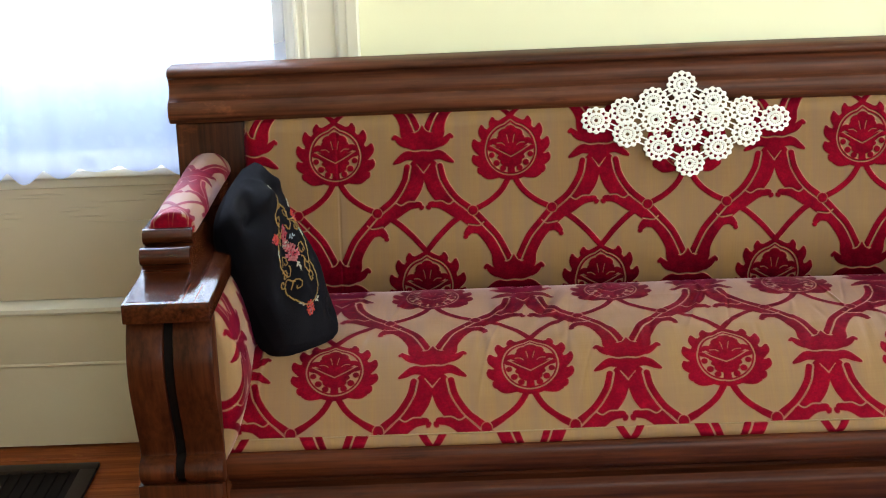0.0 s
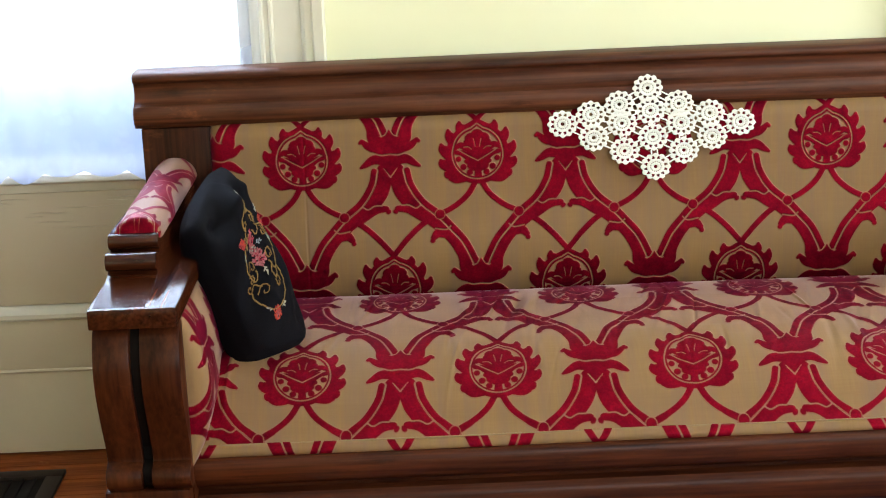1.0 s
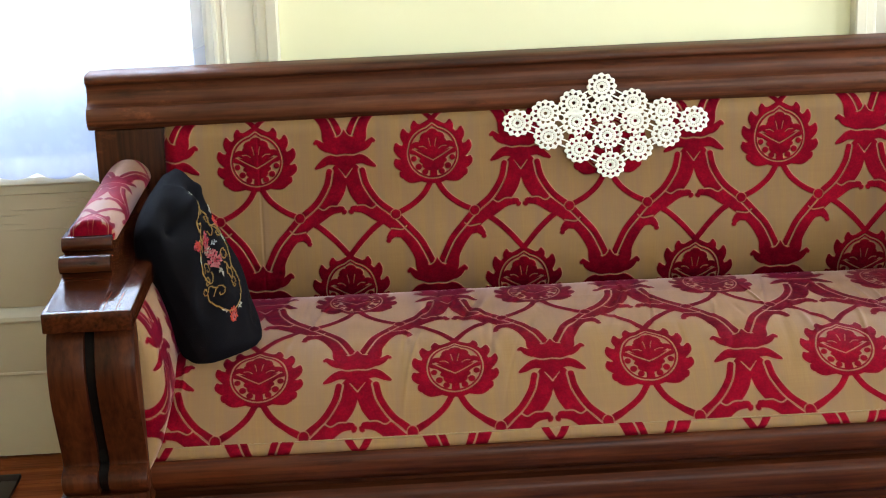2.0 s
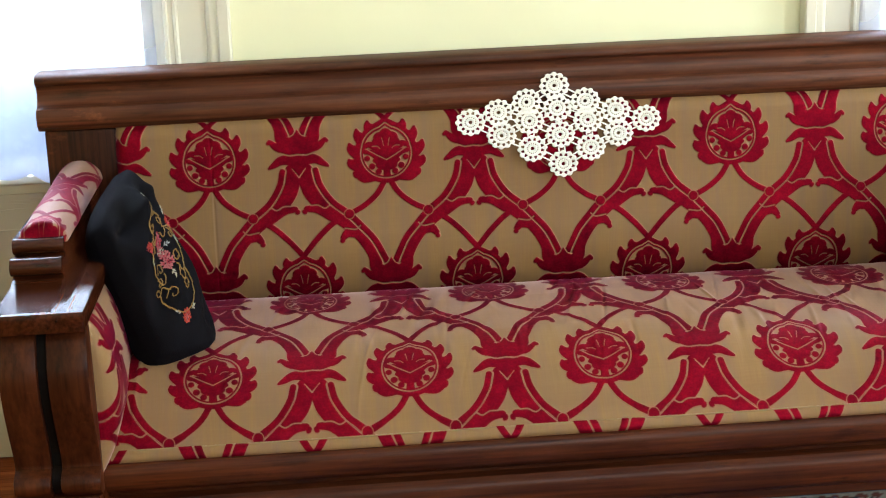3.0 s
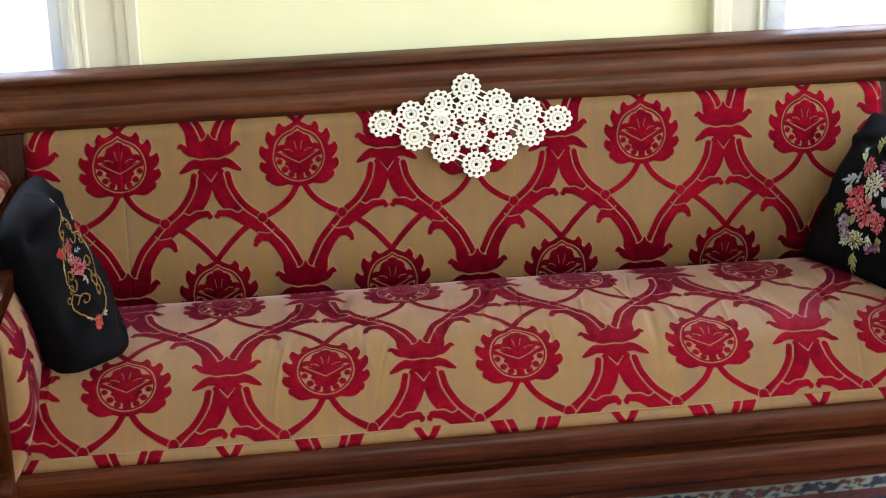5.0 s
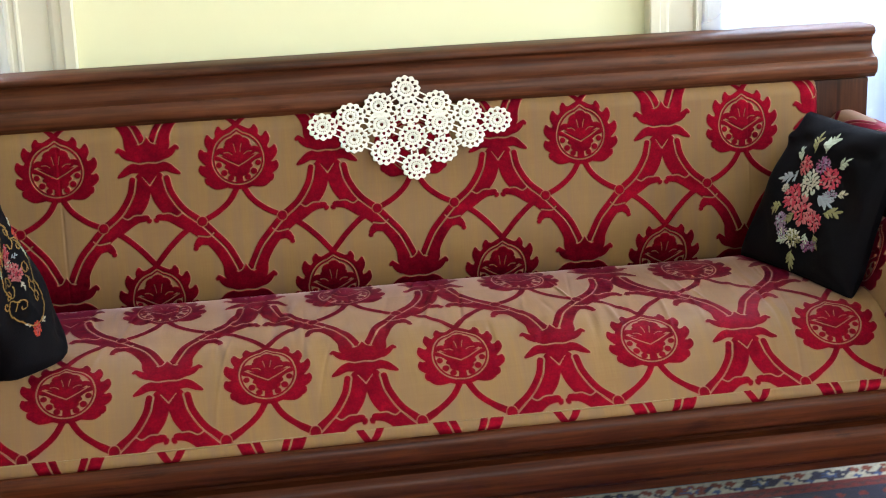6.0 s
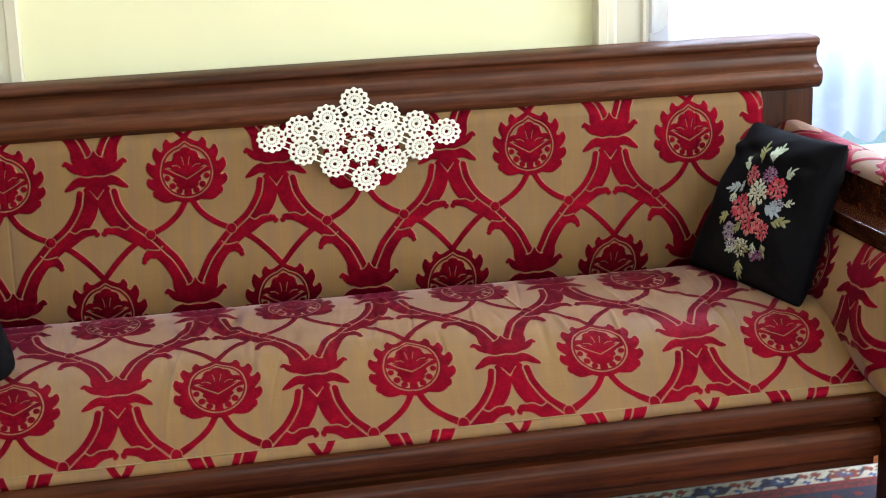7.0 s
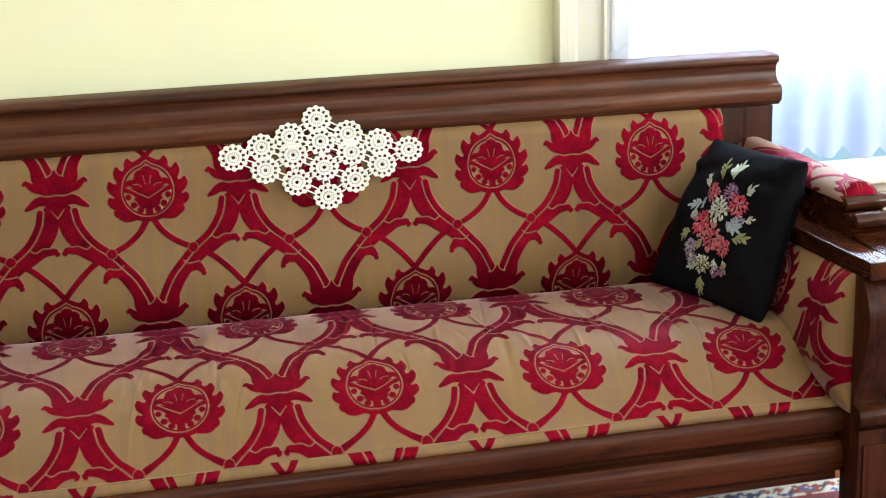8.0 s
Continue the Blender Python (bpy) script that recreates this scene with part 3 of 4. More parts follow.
def ends(U, x0, x1, r):
    """0 on the flat of a pad, up to 1 at its rounded ends."""
    e = np.minimum(U - x0, x1 - U)
    t = np.clip(1 - e / r, 0, 1)
    return 1 - np.sqrt(np.clip(1 - t * t, 0, 1))


BX0, BX1 = -0.271, 1.541


def rolled(V, top=0.209, r=0.034):
    """Length of the cloth up to the height V, where it rolls over the top edge."""
    t = np.clip((V - top + r) / r, 0, 1)
    return V + 2.0 * r * (np.arcsin(t) - t)


def back_place(U, V):
    z = V
    y = 0.15 * z - 0.004 * np.cos(np.clip((z + 0.16) / 0.36, 0, 1) * 2 * math.pi)
    y = y + 0.040 * ends(U, BX0, BX1, 0.026) + 0.034 * ends(z, -0.30, 0.209, 0.034)
    y = y + 0.036 * np.clip((-0.040 - z) / 0.13, 0, 1) ** 2
    crease = np.exp(-((U + 0.0785) / 0.0022) ** 2) + np.exp(-((U - 1.372) / 0.0022) ** 2)
    y = y + 0.0007 * crease
    for cx, wd, am in ((0.36, 0.05, 0.0016), (0.86, 0.04, -0.0012), (1.18, 0.06, 0.0015), (0.14, 0.05, -0.001)):
        y = y + am * np.exp(-((U - cx - 0.08 * z) / wd) ** 2)
    return U, y, z + G + settle(U) * np.clip(z / 0.2, 0, 1)


padded("back_cushion", back_place, np.arange(BX0, BX1 + 1e-6, STEP), np.arange(-0.235, 0.2091, STEP),
       lambda U, V: (U, rolled(V) * 1.011 - 0.130 - 0.006 * np.exp(-((V + 0.100) / 0.034) ** 2), -0.0825), label="padded back in red velvet damask on gold")

# seat: a crowned pad rolling down to its front edge
seat_line = smooth_line([(-0.004, -0.190), (-0.020, -0.165), (-0.070, -0.148), (-0.135, -0.1405), (-0.220, -0.139), (-0.300, -0.1405), (-0.385, -0.149), (-0.440, -0.171), (-0.487, -0.213), (-0.517, -0.2545), (-0.532, -0.271)], 12)
seat_line = np.array(seat_line)
seat_arc = np.concatenate([[0], np.cumsum(np.hypot(*np.diff(seat_line, axis=0).T))])


def arc_at(y):
    return float(np.interp(-y, -seat_line[:, 0], seat_arc))


KEY_S = [arc_at(y) for y in (-0.020, -0.135, -0.300, -0.385, -0.517)] + [seat_arc[-1]]
KEY_V = [0.385, 0.283, 0.153, 0.071, -0.117, -0.135]
SX0, SX1 = -0.262, 1.530


def seat_cloth_x(U, V):
    """The cloth is pulled a little askew towards the front edge."""
    rose = np.interp(U, (-0.30, -0.071, 0.285, 0.637, 0.996, 1.370, 1.60), (-0.303, -0.0735, 0.2865, 0.6465, 1.0065, 1.3665, 1.590))
    front = np.interp(U, (-0.30, -0.15, 0.005, 0.198, 0.355, 0.547, 1.55), (-0.305, -0.155, 0.008, 0.205, 0.368, 0.565, 1.553))
    k = np.clip((np.interp(V, KEY_S, KEY_V) - 0.071) / -0.201, 0, 1)
    return rose * (1 - k) + front * k


def seat_place(U, V):
    y = np.interp(V, seat_arc, seat_line[:, 0])
    z = np.interp(V, seat_arc, seat_line[:, 1])
    edge = ends(U, SX0, SX1, 0.03)
    top = np.clip((y + 0.52) / 0.15, 0, 1)
    z = z - 0.022 * edge * top
    y = y + 0.010 * edge * (1 - top)
    z = z + 0.0075 * np.exp(-((U - 0.64) / 0.30) ** 2) * top * np.clip(-y / 0.2, 0, 1)
    z = z - 0.0060 * np.exp(-((U - 1.25) / 0.28) ** 2) * top * np.clip(-y / 0.2, 0, 1)
    for cx, cy, wx, wy, am in ((0.325, -0.23, 0.010, 0.10, -0.0055), (0.350, -0.23, 0.010, 0.09, 0.0030), (0.62, -0.40, 0.007, 0.07, -0.0014), (0.645, -0.42, 0.007, 0.08, 0.0014),
                               (0.80, -0.40, 0.008, 0.07, -0.0016), (0.96, -0.36, 0.007, 0.06, -0.0014), (0.985, -0.36, 0.007, 0.06, 0.0012), (0.10, -0.20, 0.012, 0.08, -0.0012)):
        z = z + am * np.exp(-((U - cx - 0.25 * (y - cy)) / wx) ** 2 - ((y - cy) / wy) ** 2)
    fr = np.random.RandomState(17)
    for _ in range(110):
        cx, cy, wx, wy, am = fr.uniform(SX0, SX1), fr.uniform(-0.44, -0.10), fr.uniform(0.003, 0.010), fr.uniform(0.03, 0.10), fr.uniform(-0.0030, 0.0030)
        z = z + am * np.exp(-((U - cx - fr.uniform(-0.15, 0.40) * (y - cy)) / wx) ** 2 - ((y - cy) / wy) ** 2)
    return U, y, z + G


padded("seat_cushion", seat_place, np.arange(SX0, SX1 + 1e-6, STEP), np.arange(0, seat_arc[-1], STEP),
       lambda U, V: (seat_cloth_x(U, V), np.interp(V, KEY_S, KEY_V), -0.0735), label="crowned seat in red velvet damask on gold")


def band_place(U, V):
    y = -0.5335 - 0.009 * np.sin(np.clip(V / 0.026, 0, 1) * math.pi) ** 0.7 - 0.002 * V / 0.03
    z = -0.2705 - V - 0.0012 * np.sin(U * 9)
    return U, y, z + G


padded("seat_border", band_place, np.arange(SX0, SX1 + 1e-6, STEP), np.arange(-0.0012, 0.0240, 0.0013),
       lambda U, V: (seat_cloth_x(U, V * 0 + seat_arc[-1]), -0.192 - V, -0.0735))
pip = bmesh.new()
rings = []
for i in range(301):
    x = SX0 + (SX1 - SX0) * i / 300
    rings.append([pip.verts.new((x, -0.5335 - 0.0017 * math.cos(a), G - 0.2704 + 0.0017 * math.sin(a) - 0.0012 * math.sin(x * 9) * 0.3)) for a in (0, 1.26, 2.51, 3.77, 5.03)])
for p, q in zip(rings, rings[1:]):
    for j in range(5):
        pip.faces.new((p[j], p[(j + 1) % 5], q[(j + 1) % 5], q[j]))
sofa_part("seam_piping", pip, cloth("gold_piping", (0.24, 0.16, 0.075)))

# front rail of two rolls with a dark quirk between
rail = smooth_line([(-0.520, -0.288), (-0.548, -0.290), (-0.556, -0.299), (-0.558, -0.316), (-0.554, -0.332), (-0.546, -0.341)], 4) + [(-0.528, -0.346), (-0.528, -0.355)] + \
    smooth_line([(-0.546, -0.358), (-0.556, -0.369), (-0.559, -0.392), (-0.553, -0.414), (-0.540, -0.424)], 4) + [(-0.532, -0.428), (-0.532, -0.443), (-0.50, -0.446), (-0.44, -0.446), (-0.44, -0.288)]
sofa_part("front_rail", extrude_x([(y, z + G) for y, z in rail], XC - 0.895, XC + 0.895), WOOD_X, "double rolled dark mahogany seat rail", 30)
sofa_part("seat_board", boxes((XC - 0.895, XC + 0.895, -0.44, 0.05, 0.15, 0.27)), WOOD_X)


def mirror(x0, x1, s):
    return sorted((XC + s * x0, XC + s * x1))


for s in (-1, 1):
    # flat ledge of the arm, then the scroll that stands on it
    a, b = mirror(0.890, 1.037, s)
    sofa_part("arm_ledge", boxes((a, b, -0.640, 0.0515, G - 0.014, G + 0.021), bevel=0.004), WOOD_TOP, "flat polished mahogany arm ledge")
    scroll = [(-0.628, 0.012)] + smooth_line([(-0.628, 0.0215), (-0.590, 0.0225), (-0.545, 0.0245), (-0.505, 0.0285), (-0.478, 0.0350), (-0.4665, 0.0420)], 4) + \
        [(-0.4765 + 0.0180 * math.cos(t), 0.0575 + 0.0160 * math.sin(t)) for t in np.linspace(5.15, 0.6, 20)] + \
        [(-0.4550, 0.0630), (-0.4390, 0.0650), (-0.4325, 0.0690)] + \
        [(-0.4370 + 0.0155 * math.cos(t), 0.0835 + 0.0145 * math.sin(t)) for t in np.linspace(4.9, 1.2, 16)] + [(-0.40, 0.096), (0.051, 0.090), (0.051, 0.012)]
    a, b = mirror(0.942, 1.030, s)
    sofa_part("arm_scroll", extrude_x([(y, z + G) for y, z in scroll], a, b, 0.002), WOOD_ARM, "carved mahogany arm scroll", 30)

    # bolster pad on the arm
    def pad_place(U, V, s=s):
        t = np.clip((U + 0.435) / 0.43, 0, 1)
        cap = np.sqrt(np.clip(1 - np.clip(1 - (U + 0.437) / 0.018, 0, 1) ** 2, 0, 1)) * 0.98 + 0.02
        half = 0.043 + 0.001 * t
        ang = V * math.pi * 1.06 - 0.09
        x = XC + s * (0.980 + half * np.cos(ang) * (0.93 + 0.07 * cap))
        rise = (0.034 + 0.006 * t) * cap
        z = 0.088 + 0.002 * t + rise * np.sin(ang) ** 0.9999 * 1.0
        return x, U, np.where(np.isfinite(z), z, 0.092) + G

    def pad_cloth(U, V, s=s):
        return (V - 0.5) * 0.20 - 0.0, U * 0.95 + 0.425, 0.0
    padded("arm_pad", pad_place, np.arange(-0.437, 0.0515, STEP), np.linspace(0.03, 0.97, 76), pad_cloth, label="round damask bolster on the arm")

    # padded inner side of the arm
    def inner_place(U, V, s=s):
        f = np.clip(1 - (U + 0.585) / 0.035, 0, 1)
        bulge = (0.040 if s < 0 else 0.056) * np.sin(np.clip(V, 0, 1) * math.pi) ** 0.75 * np.sqrt(np.clip(1 - f * f, 0, 1))
        x = XC + s * (0.894 - bulge)
        return x, U, -0.016 - 0.275 * V + G

    def inner_cloth(U, V, s=s):
        return U * 1.0, -0.29 * V + 0.07, -0.335
    padded("inner_arm", inner_place, np.arange(-0.585, 0.0, STEP), np.linspace(0, 1, 112), inner_cloth, label="padded inner arm in damask")
    sofa_part("arm_board", boxes((*mirror(0.894, 1.030, s), -0.580, 0.050, 0.17, G - 0.0145)), WOOD_Y)
    # S-shaped front post of two staves with a dark groove between
    face = smooth_line([(-0.610, -0.0145), (-0.628, -0.038), (-0.643, -0.082), (-0.641, -0.130), (-0.622, -0.190), (-0.603, -0.238), (-0.597, -0.262)], 5)
    foot = [(-0.598, -0.266)] + [(-0.606 + 0.020 * math.cos(t), -0.290 + 0.021 * math.sin(t)) for t in np.linspace(2.2, 4.1, 9)] + [(-0.606, -0.316)]
    prof = [(y, z + G) for y, z in face + foot] + [(-0.585, G - 0.316), (-0.585, G - 0.0145)]
    for x0, x1 in ((0.8905, 0.9575), (0.9745, 1.0360)):
        a, b = mirror(x0, x1, s)
        sofa_part("post_stave", extrude_x(prof, a, b, 0.004), WOOD_Z, "", 30)
    a, b = mirror(0.9575, 0.9745, s)
    sofa_part("post_groove", extrude_x([(y + 0.016 if y < -0.59 else y, z) for y, z in prof], a, b), BLACKGAP, "black groove between the staves", 30)
    a, b = mirror(0.896, 1.042, s)
    sofa_part("foot_block", boxes((a, b, -0.612, -0.545, 0.0, G - 0.3165), bevel=0.004), WOOD_Z)
    p, q = mirror(0.905, 1.020, s)
    sofa_part("foot_panel", boxes((p, q, -0.617, -0.6125, 0.03, G - 0.345), bevel=0.0015), WOOD_Z)
    sofa_part("back_foot", boxes((*mirror(0.90, 1.03, s), 0.03, 0.115, 0.0, 0.1595), bevel=0.004), WOOD_Z)


# ---- crochet doily over the back ----
def crochet_wheel():
    """A worked disc with an eye, a ring of fine eyelets, a ring of large ones and a rim of twelve points."""
    bm = bmesh.new()
    radii, n = (0.0040, 0.0064, 0.0092, 0.0104, 0.0124, 0.0150, 0.0172, 0.0186, 0.0220, 0.0252, 0.0275, 0.0298), 96
    high = (0.0004, 0.0016, 0.0018, 0.0011, 0.0011, 0.0019, 0.0019, 0.0013, 0.0012, 0.0013, 0.0018, 0.0006)
    rings = []
    for k, r in enumerate(radii):
        row = []
        for i in range(n):
            a = 2 * math.pi * i / n
            point = abs(math.cos(6 * a)) ** 1.5
            push = (0.0004, 0.0016, 0.0040)[k - 9] * (point - 0.35) if k > 8 else 0.0
            ridge = 0.0003 * math.cos(a * 32) if k in (1, 2, 5, 6) else 0.0
            row.append(bm.verts.new(((r + push) * math.cos(a), (r + push) * math.sin(a), high[k] + ridge)))
        rings.append(row)
    for k in range(len(radii) - 1):
        for i in range(n):
            if k == 3 and i % 6 in (0, 1, 2):
                continue
            if k in (7, 8) and i % 8 in ((1, 2, 3, 4, 5) if k == 7 else (2, 3, 4)):
                continue
            bm.faces.new((rings[k][i], rings[k + 1][i], rings[k + 1][(i + 1) % n], rings[k][(i + 1) % n]))
    top = bm.faces[:]
    under_side = bmesh.ops.extrude_face_region(bm, geom=top)
    for q in under_side["geom"]:
        if isinstance(q, bmesh.types.BMVert):
            q.co.z -= 0.0016
    return bm


DOILY = thing("doily", (0.635, -0.01, G + 0.16), "white crochet lace doily of sixteen wheels over the sofa back", "doily")
first = part("crochet_wheel", crochet_wheel(), CROCHET, DOILY)
LEAN = math.atan(0.15)
rngd = random.Random(11)


def on_doily(i, j):
    """Where wheel (i, j) of the four by four lattice lies: across and up; the rows gather over the rail."""
    drop = np.interp(i + j, range(7), (0.0, 0.0290, 0.0455, 0.0705, 0.0990, 0.1265, 0.1590))
    return (i - j) * 0.0608 + 0.6345 + (i + j - 3) * 0.0022, 0.242 - float(drop) - (i - j) * 0.0015 - (0.0032 * abs(i - j) if i + j < 3 else 0.0)


def doily_pose(x, z, spin=0.0):
    y = 0.15 * z - 0.0125
    return Matrix.Translation((x, y, z + G)) @ Matrix.Rotation(radians(90) - LEAN, 4, "X") @ Matrix.Rotation(spin, 4, "Z")


inv = Matrix.Translation(-Vector(DOILY.location))
for i in range(4):
    for j in range(4):
        x, z = on_doily(i, j)
        ob = first if (i, j) == (0, 0) else new("crochet_wheel", first.data)
        ob.parent = DOILY
        ob.matrix_basis = inv @ doily_pose(x, z, rngd.choice((-1, 0, 1)) * 0.06) @ Matrix.Diagonal((0.97, 0.87, 1, 1))
# short chains that tie each wheel to the next ones
for i in range(4):
    for j in range(4):
        for di, dj in ((1, 0), (0, 1), (1, 1)):
            if i + di < 4 and j + dj < 4:
                (x0, z0), (x1, z1) = on_doily(i, j), on_doily(i + di, j + dj)
                long = math.hypot(x1 - x0, z1 - z0) / 2 - 0.0250
                tie = boxes((-long, long, -0.0076, -0.0046, 0.0, 0.0014), (-long, long, 0.0046, 0.0076, 0.0, 0.0014))
                ob = part("chain_tie", tie, CROCHET, DOILY)
                ob.matrix_basis = inv @ doily_pose((x0 + x1) / 2, (z0 + z1) / 2, math.atan2(z1 - z0, x1 - x0))


# ---- cushions ----
class Cushion:
    """A soft square cushion between four corners, with a stitched front."""

    def __init__(self, label, corners, fat, seed, blunt=0.34, rounded=0.055, drawn=0.045):
        self.c = [np.array(p, float) + (0, 0, G) for p in corners]
        self.blunt, self.round, self.drawn = blunt, rounded, drawn
        a, b, c, d = self.c
        mid = sum(self.c) / 4
        n = np.cross(b - d, a - c)
        n /= np.linalg.norm(n)
        if n[1] > 0:
            n = -n
        self.n, self.fat, self.seed, self.spot = n, fat, seed, (0, 0, 1, 1, 0)
        self.thing = thing("cushion", tuple(mid - (0, 0, 0.15)), label, "cushion", "throw cushions")
        t = np.linspace(-1, 1, 61)
        U, V = np.meshgrid(t, t, indexing="ij")
        for name, side in (("front_cover", 1), ("back_cover", -1)):
            P = self.at(U, V, side)
            under(grid_object(name, P if side > 0 else P[::-1], BLACK), self.thing)

    def at(self, U, V, side=1, lift=0.0):
        a, b, c, d = self.c
        # edges drawn in between the pointed corners
        pu, pv = U * (1 - self.drawn * (1 - V * V) - self.round * U ** 4 * V ** 4), V * (1 - self.drawn * (1 - U * U) - self.round * U ** 4 * V ** 4)
        s, t = (pu + 1) / 2, (pv + 1) / 2
        P = (a * (1 - s)[..., None] + b * s[..., None]) * t[..., None] + (d * (1 - s)[..., None] + c * s[..., None]) * (1 - t)[..., None]
        h = (np.clip(1 - U ** 2, 0, 1) * np.clip(1 - V ** 2, 0, 1)) ** self.blunt * self.fat
        r = np.random.RandomState(self.seed)
        w = np.zeros_like(U)
        for _ in range(5):
            k, ph = r.uniform(2, 7, 2), r.uniform(0, 6.28, 2)
            w += np.sin(U * k[0] + ph[0] + V * 2) * np.sin(V * k[1] + ph[1])
        # gathers at the upper edge
        gat = 0.012 * np.exp(-((V - 0.62) / 0.08) ** 2) * np.sin(U * 6 + 1) + 0.0064 * w * np.clip(1 - U ** 4, 0, 1) * np.clip(1 - V ** 4, 0, 1)
        crumple = np.zeros_like(U)
        for q in range(14):
            cu, cv, tilt = r.uniform(-0.9, 0.9), r.uniform(-0.9, 0.9), r.uniform(0, 3.14)
            across, along = (U - cu) * math.cos(tilt) + (V - cv) * math.sin(tilt), (V - cv) * math.cos(tilt) - (U - cu) * math.sin(tilt)
            crumple += r.uniform(-0.0035, 0.0035) * np.exp(-(across / 0.045) ** 2 - (along / 0.28) ** 2)
        gat = gat + crumple
        return P + self.n * ((h + gat * (h > 0.004) + lift) * side)[..., None]

    def stitch(self, name, shapes, label=""):
        """Raised stitches: shapes of (u, v, length, width, angle, thread), each a domed oval on the front."""
        bm = bmesh.new()
        threads = list(dict.fromkeys(q[5] for q in shapes))
        for k, (u, v, ln, wd, ang, th) in enumerate(shapes):
            n = 9
            t = np.arange(n) * 2 * math.pi / n
            c, s = math.cos(radians(ang)), math.sin(radians(ang))
            x, y = ln * np.cos(t), wd * np.sin(t) * (1 - 0.25 * np.cos(t))
            ou, ov, ku, kv, lean = self.spot
            vv = np.append(v + x * s + y * c, v) * kv + ov
            uu = np.append(u + x * c - y * s, u) * ku + ou + lean * vv
            lift = np.append(np.full(n, 0.0004), 0.0034) + 0.0004 * (k % 5)
            P = self.at(uu, vv, 1, lift)
            vs = [bm.verts.new(tuple(p)) for p in P]
            for i in range(n):
                f = bm.faces.new((vs[i], vs[(i + 1) % n], vs[n]))
                f.material_index = threads.index(th)
        return under(part(name, bm, [THREADS[t] for t in threads], None, label), self.thing)

    def scroll(self, pts, thread="gold", width=0.013, name="scroll_stitch"):
        line = smooth_line(pts, 8)
        sh = []
        for p, q in zip(line, line[1:]):
            ang = math.degrees(math.atan2(q[1] - p[1], q[0] - p[0]))
            sh.append(((p[0] + q[0]) / 2, (p[1] + q[1]) / 2, np.hypot(*(q - p)) * 0.75, width * 0.5, ang + 12, thread))
        return self.stitch(name, sh)


def bloom(u, v, r, outer, inner, heart, seed, petals=7):
    """A full flower of four rings of short stitches in three threads."""
    rr = random.Random(seed)
    sh = []
    for ring, (n, dist, size, mix) in enumerate(((petals + 9, 0.86, 0.20, (outer, outer, inner)), (petals + 6, 0.66, 0.20, (inner, outer, heart)), (petals + 2, 0.45, 0.19, (heart, inner, outer)), (petals - 2, 0.25, 0.17, (inner, heart, outer)), (2, 0.06, 0.14, (heart, heart, inner)))):
        for i in range(n):
            a = 360 * i / n + rr.uniform(-10, 10) + ring * 17
            d = dist * r * rr.uniform(0.86, 1.12)
            sh.append((u + d * math.cos(radians(a)), v + d * math.sin(radians(a)), size * r * rr.uniform(0.75, 1.25), size * r * rr.uniform(0.45, 0.70), a + rr.uniform(-50, 50), rr.choice(mix)))
    return sh


def spray(u, v, n, length, thread, toward, spread, seed):
    """A sprig: narrow leaves in turn on both sides of a short stem."""
    rr = random.Random(seed)
    c, t = math.cos(radians(toward)), math.sin(radians(toward))
    sh = [(u + length * 0.45 * c, v + length * 0.45 * t, length * 0.5, length * 0.045, toward, thread)]
    for i in range(n):
        d = length * (0.15 + 0.85 * i / max(n - 1, 1))
        side = 0 if i == n - 1 else (1 if i % 2 else -1)
        a = toward + side * (28 + spread * 0.16 + rr.uniform(-10, 10))
        ln = length * rr.uniform(0.30, 0.42)
        sh.append((u + d * c + ln * 0.8 * math.cos(radians(a)), v + d * t + ln * 0.8 * math.sin(radians(a)), ln, ln * rr.uniform(0.28, 0.40), a, thread))
    return sh


# corners: top back, top front, bottom front, bottom back
C1 = Cushion("black cushion with a gold scroll medallion of small roses",
             [(-0.246, -0.098, 0.146), (-0.284, -0.325, 0.078), (-0.176, -0.430, -0.156), (-0.070, -0.340, -0.158)], 0.074, 4, 0.28, 0.085, -0.03)
C1.spot = (0.0, -0.05, 1.30, 0.88, -0.34)
for pts in ([(-0.10, 0.62), (-0.28, 0.50), (-0.20, 0.36), (-0.40, 0.30), (-0.44, 0.08), (-0.34, -0.10), (-0.20, -0.20), (-0.12, -0.08)],
            [(0.10, 0.62), (0.28, 0.50), (0.20, 0.36), (0.40, 0.30), (0.44, 0.08), (0.34, -0.10), (0.22, -0.20), (0.14, -0.08)],
            [(-0.30, -0.18), (-0.36, -0.34), (-0.26, -0.52), (-0.08, -0.62), (0.10, -0.62), (0.26, -0.50), (0.34, -0.34), (0.28, -0.22), (0.18, -0.30)],
            [(-0.26, -0.18), (-0.16, -0.30), (-0.08, -0.22), (-0.16, -0.12)], [(-0.10, 0.62), (0.0, 0.74), (0.10, 0.62)],
            [(-0.24, 0.36), (-0.14, 0.26), (-0.08, 0.34)], [(0.24, 0.36), (0.14, 0.26), (0.08, 0.34)]):
    C1.scroll(pts, width=0.016)


def curl(u, v, r, start, turn):
    """Points of a small spiral that winds in to (u, v)."""
    return [(u + r * (1 - 0.16 * q) * math.cos(radians(start + turn * 75 * q)), v + r * (1 - 0.16 * q) * math.sin(radians(start + turn * 75 * q))) for q in range(6)]


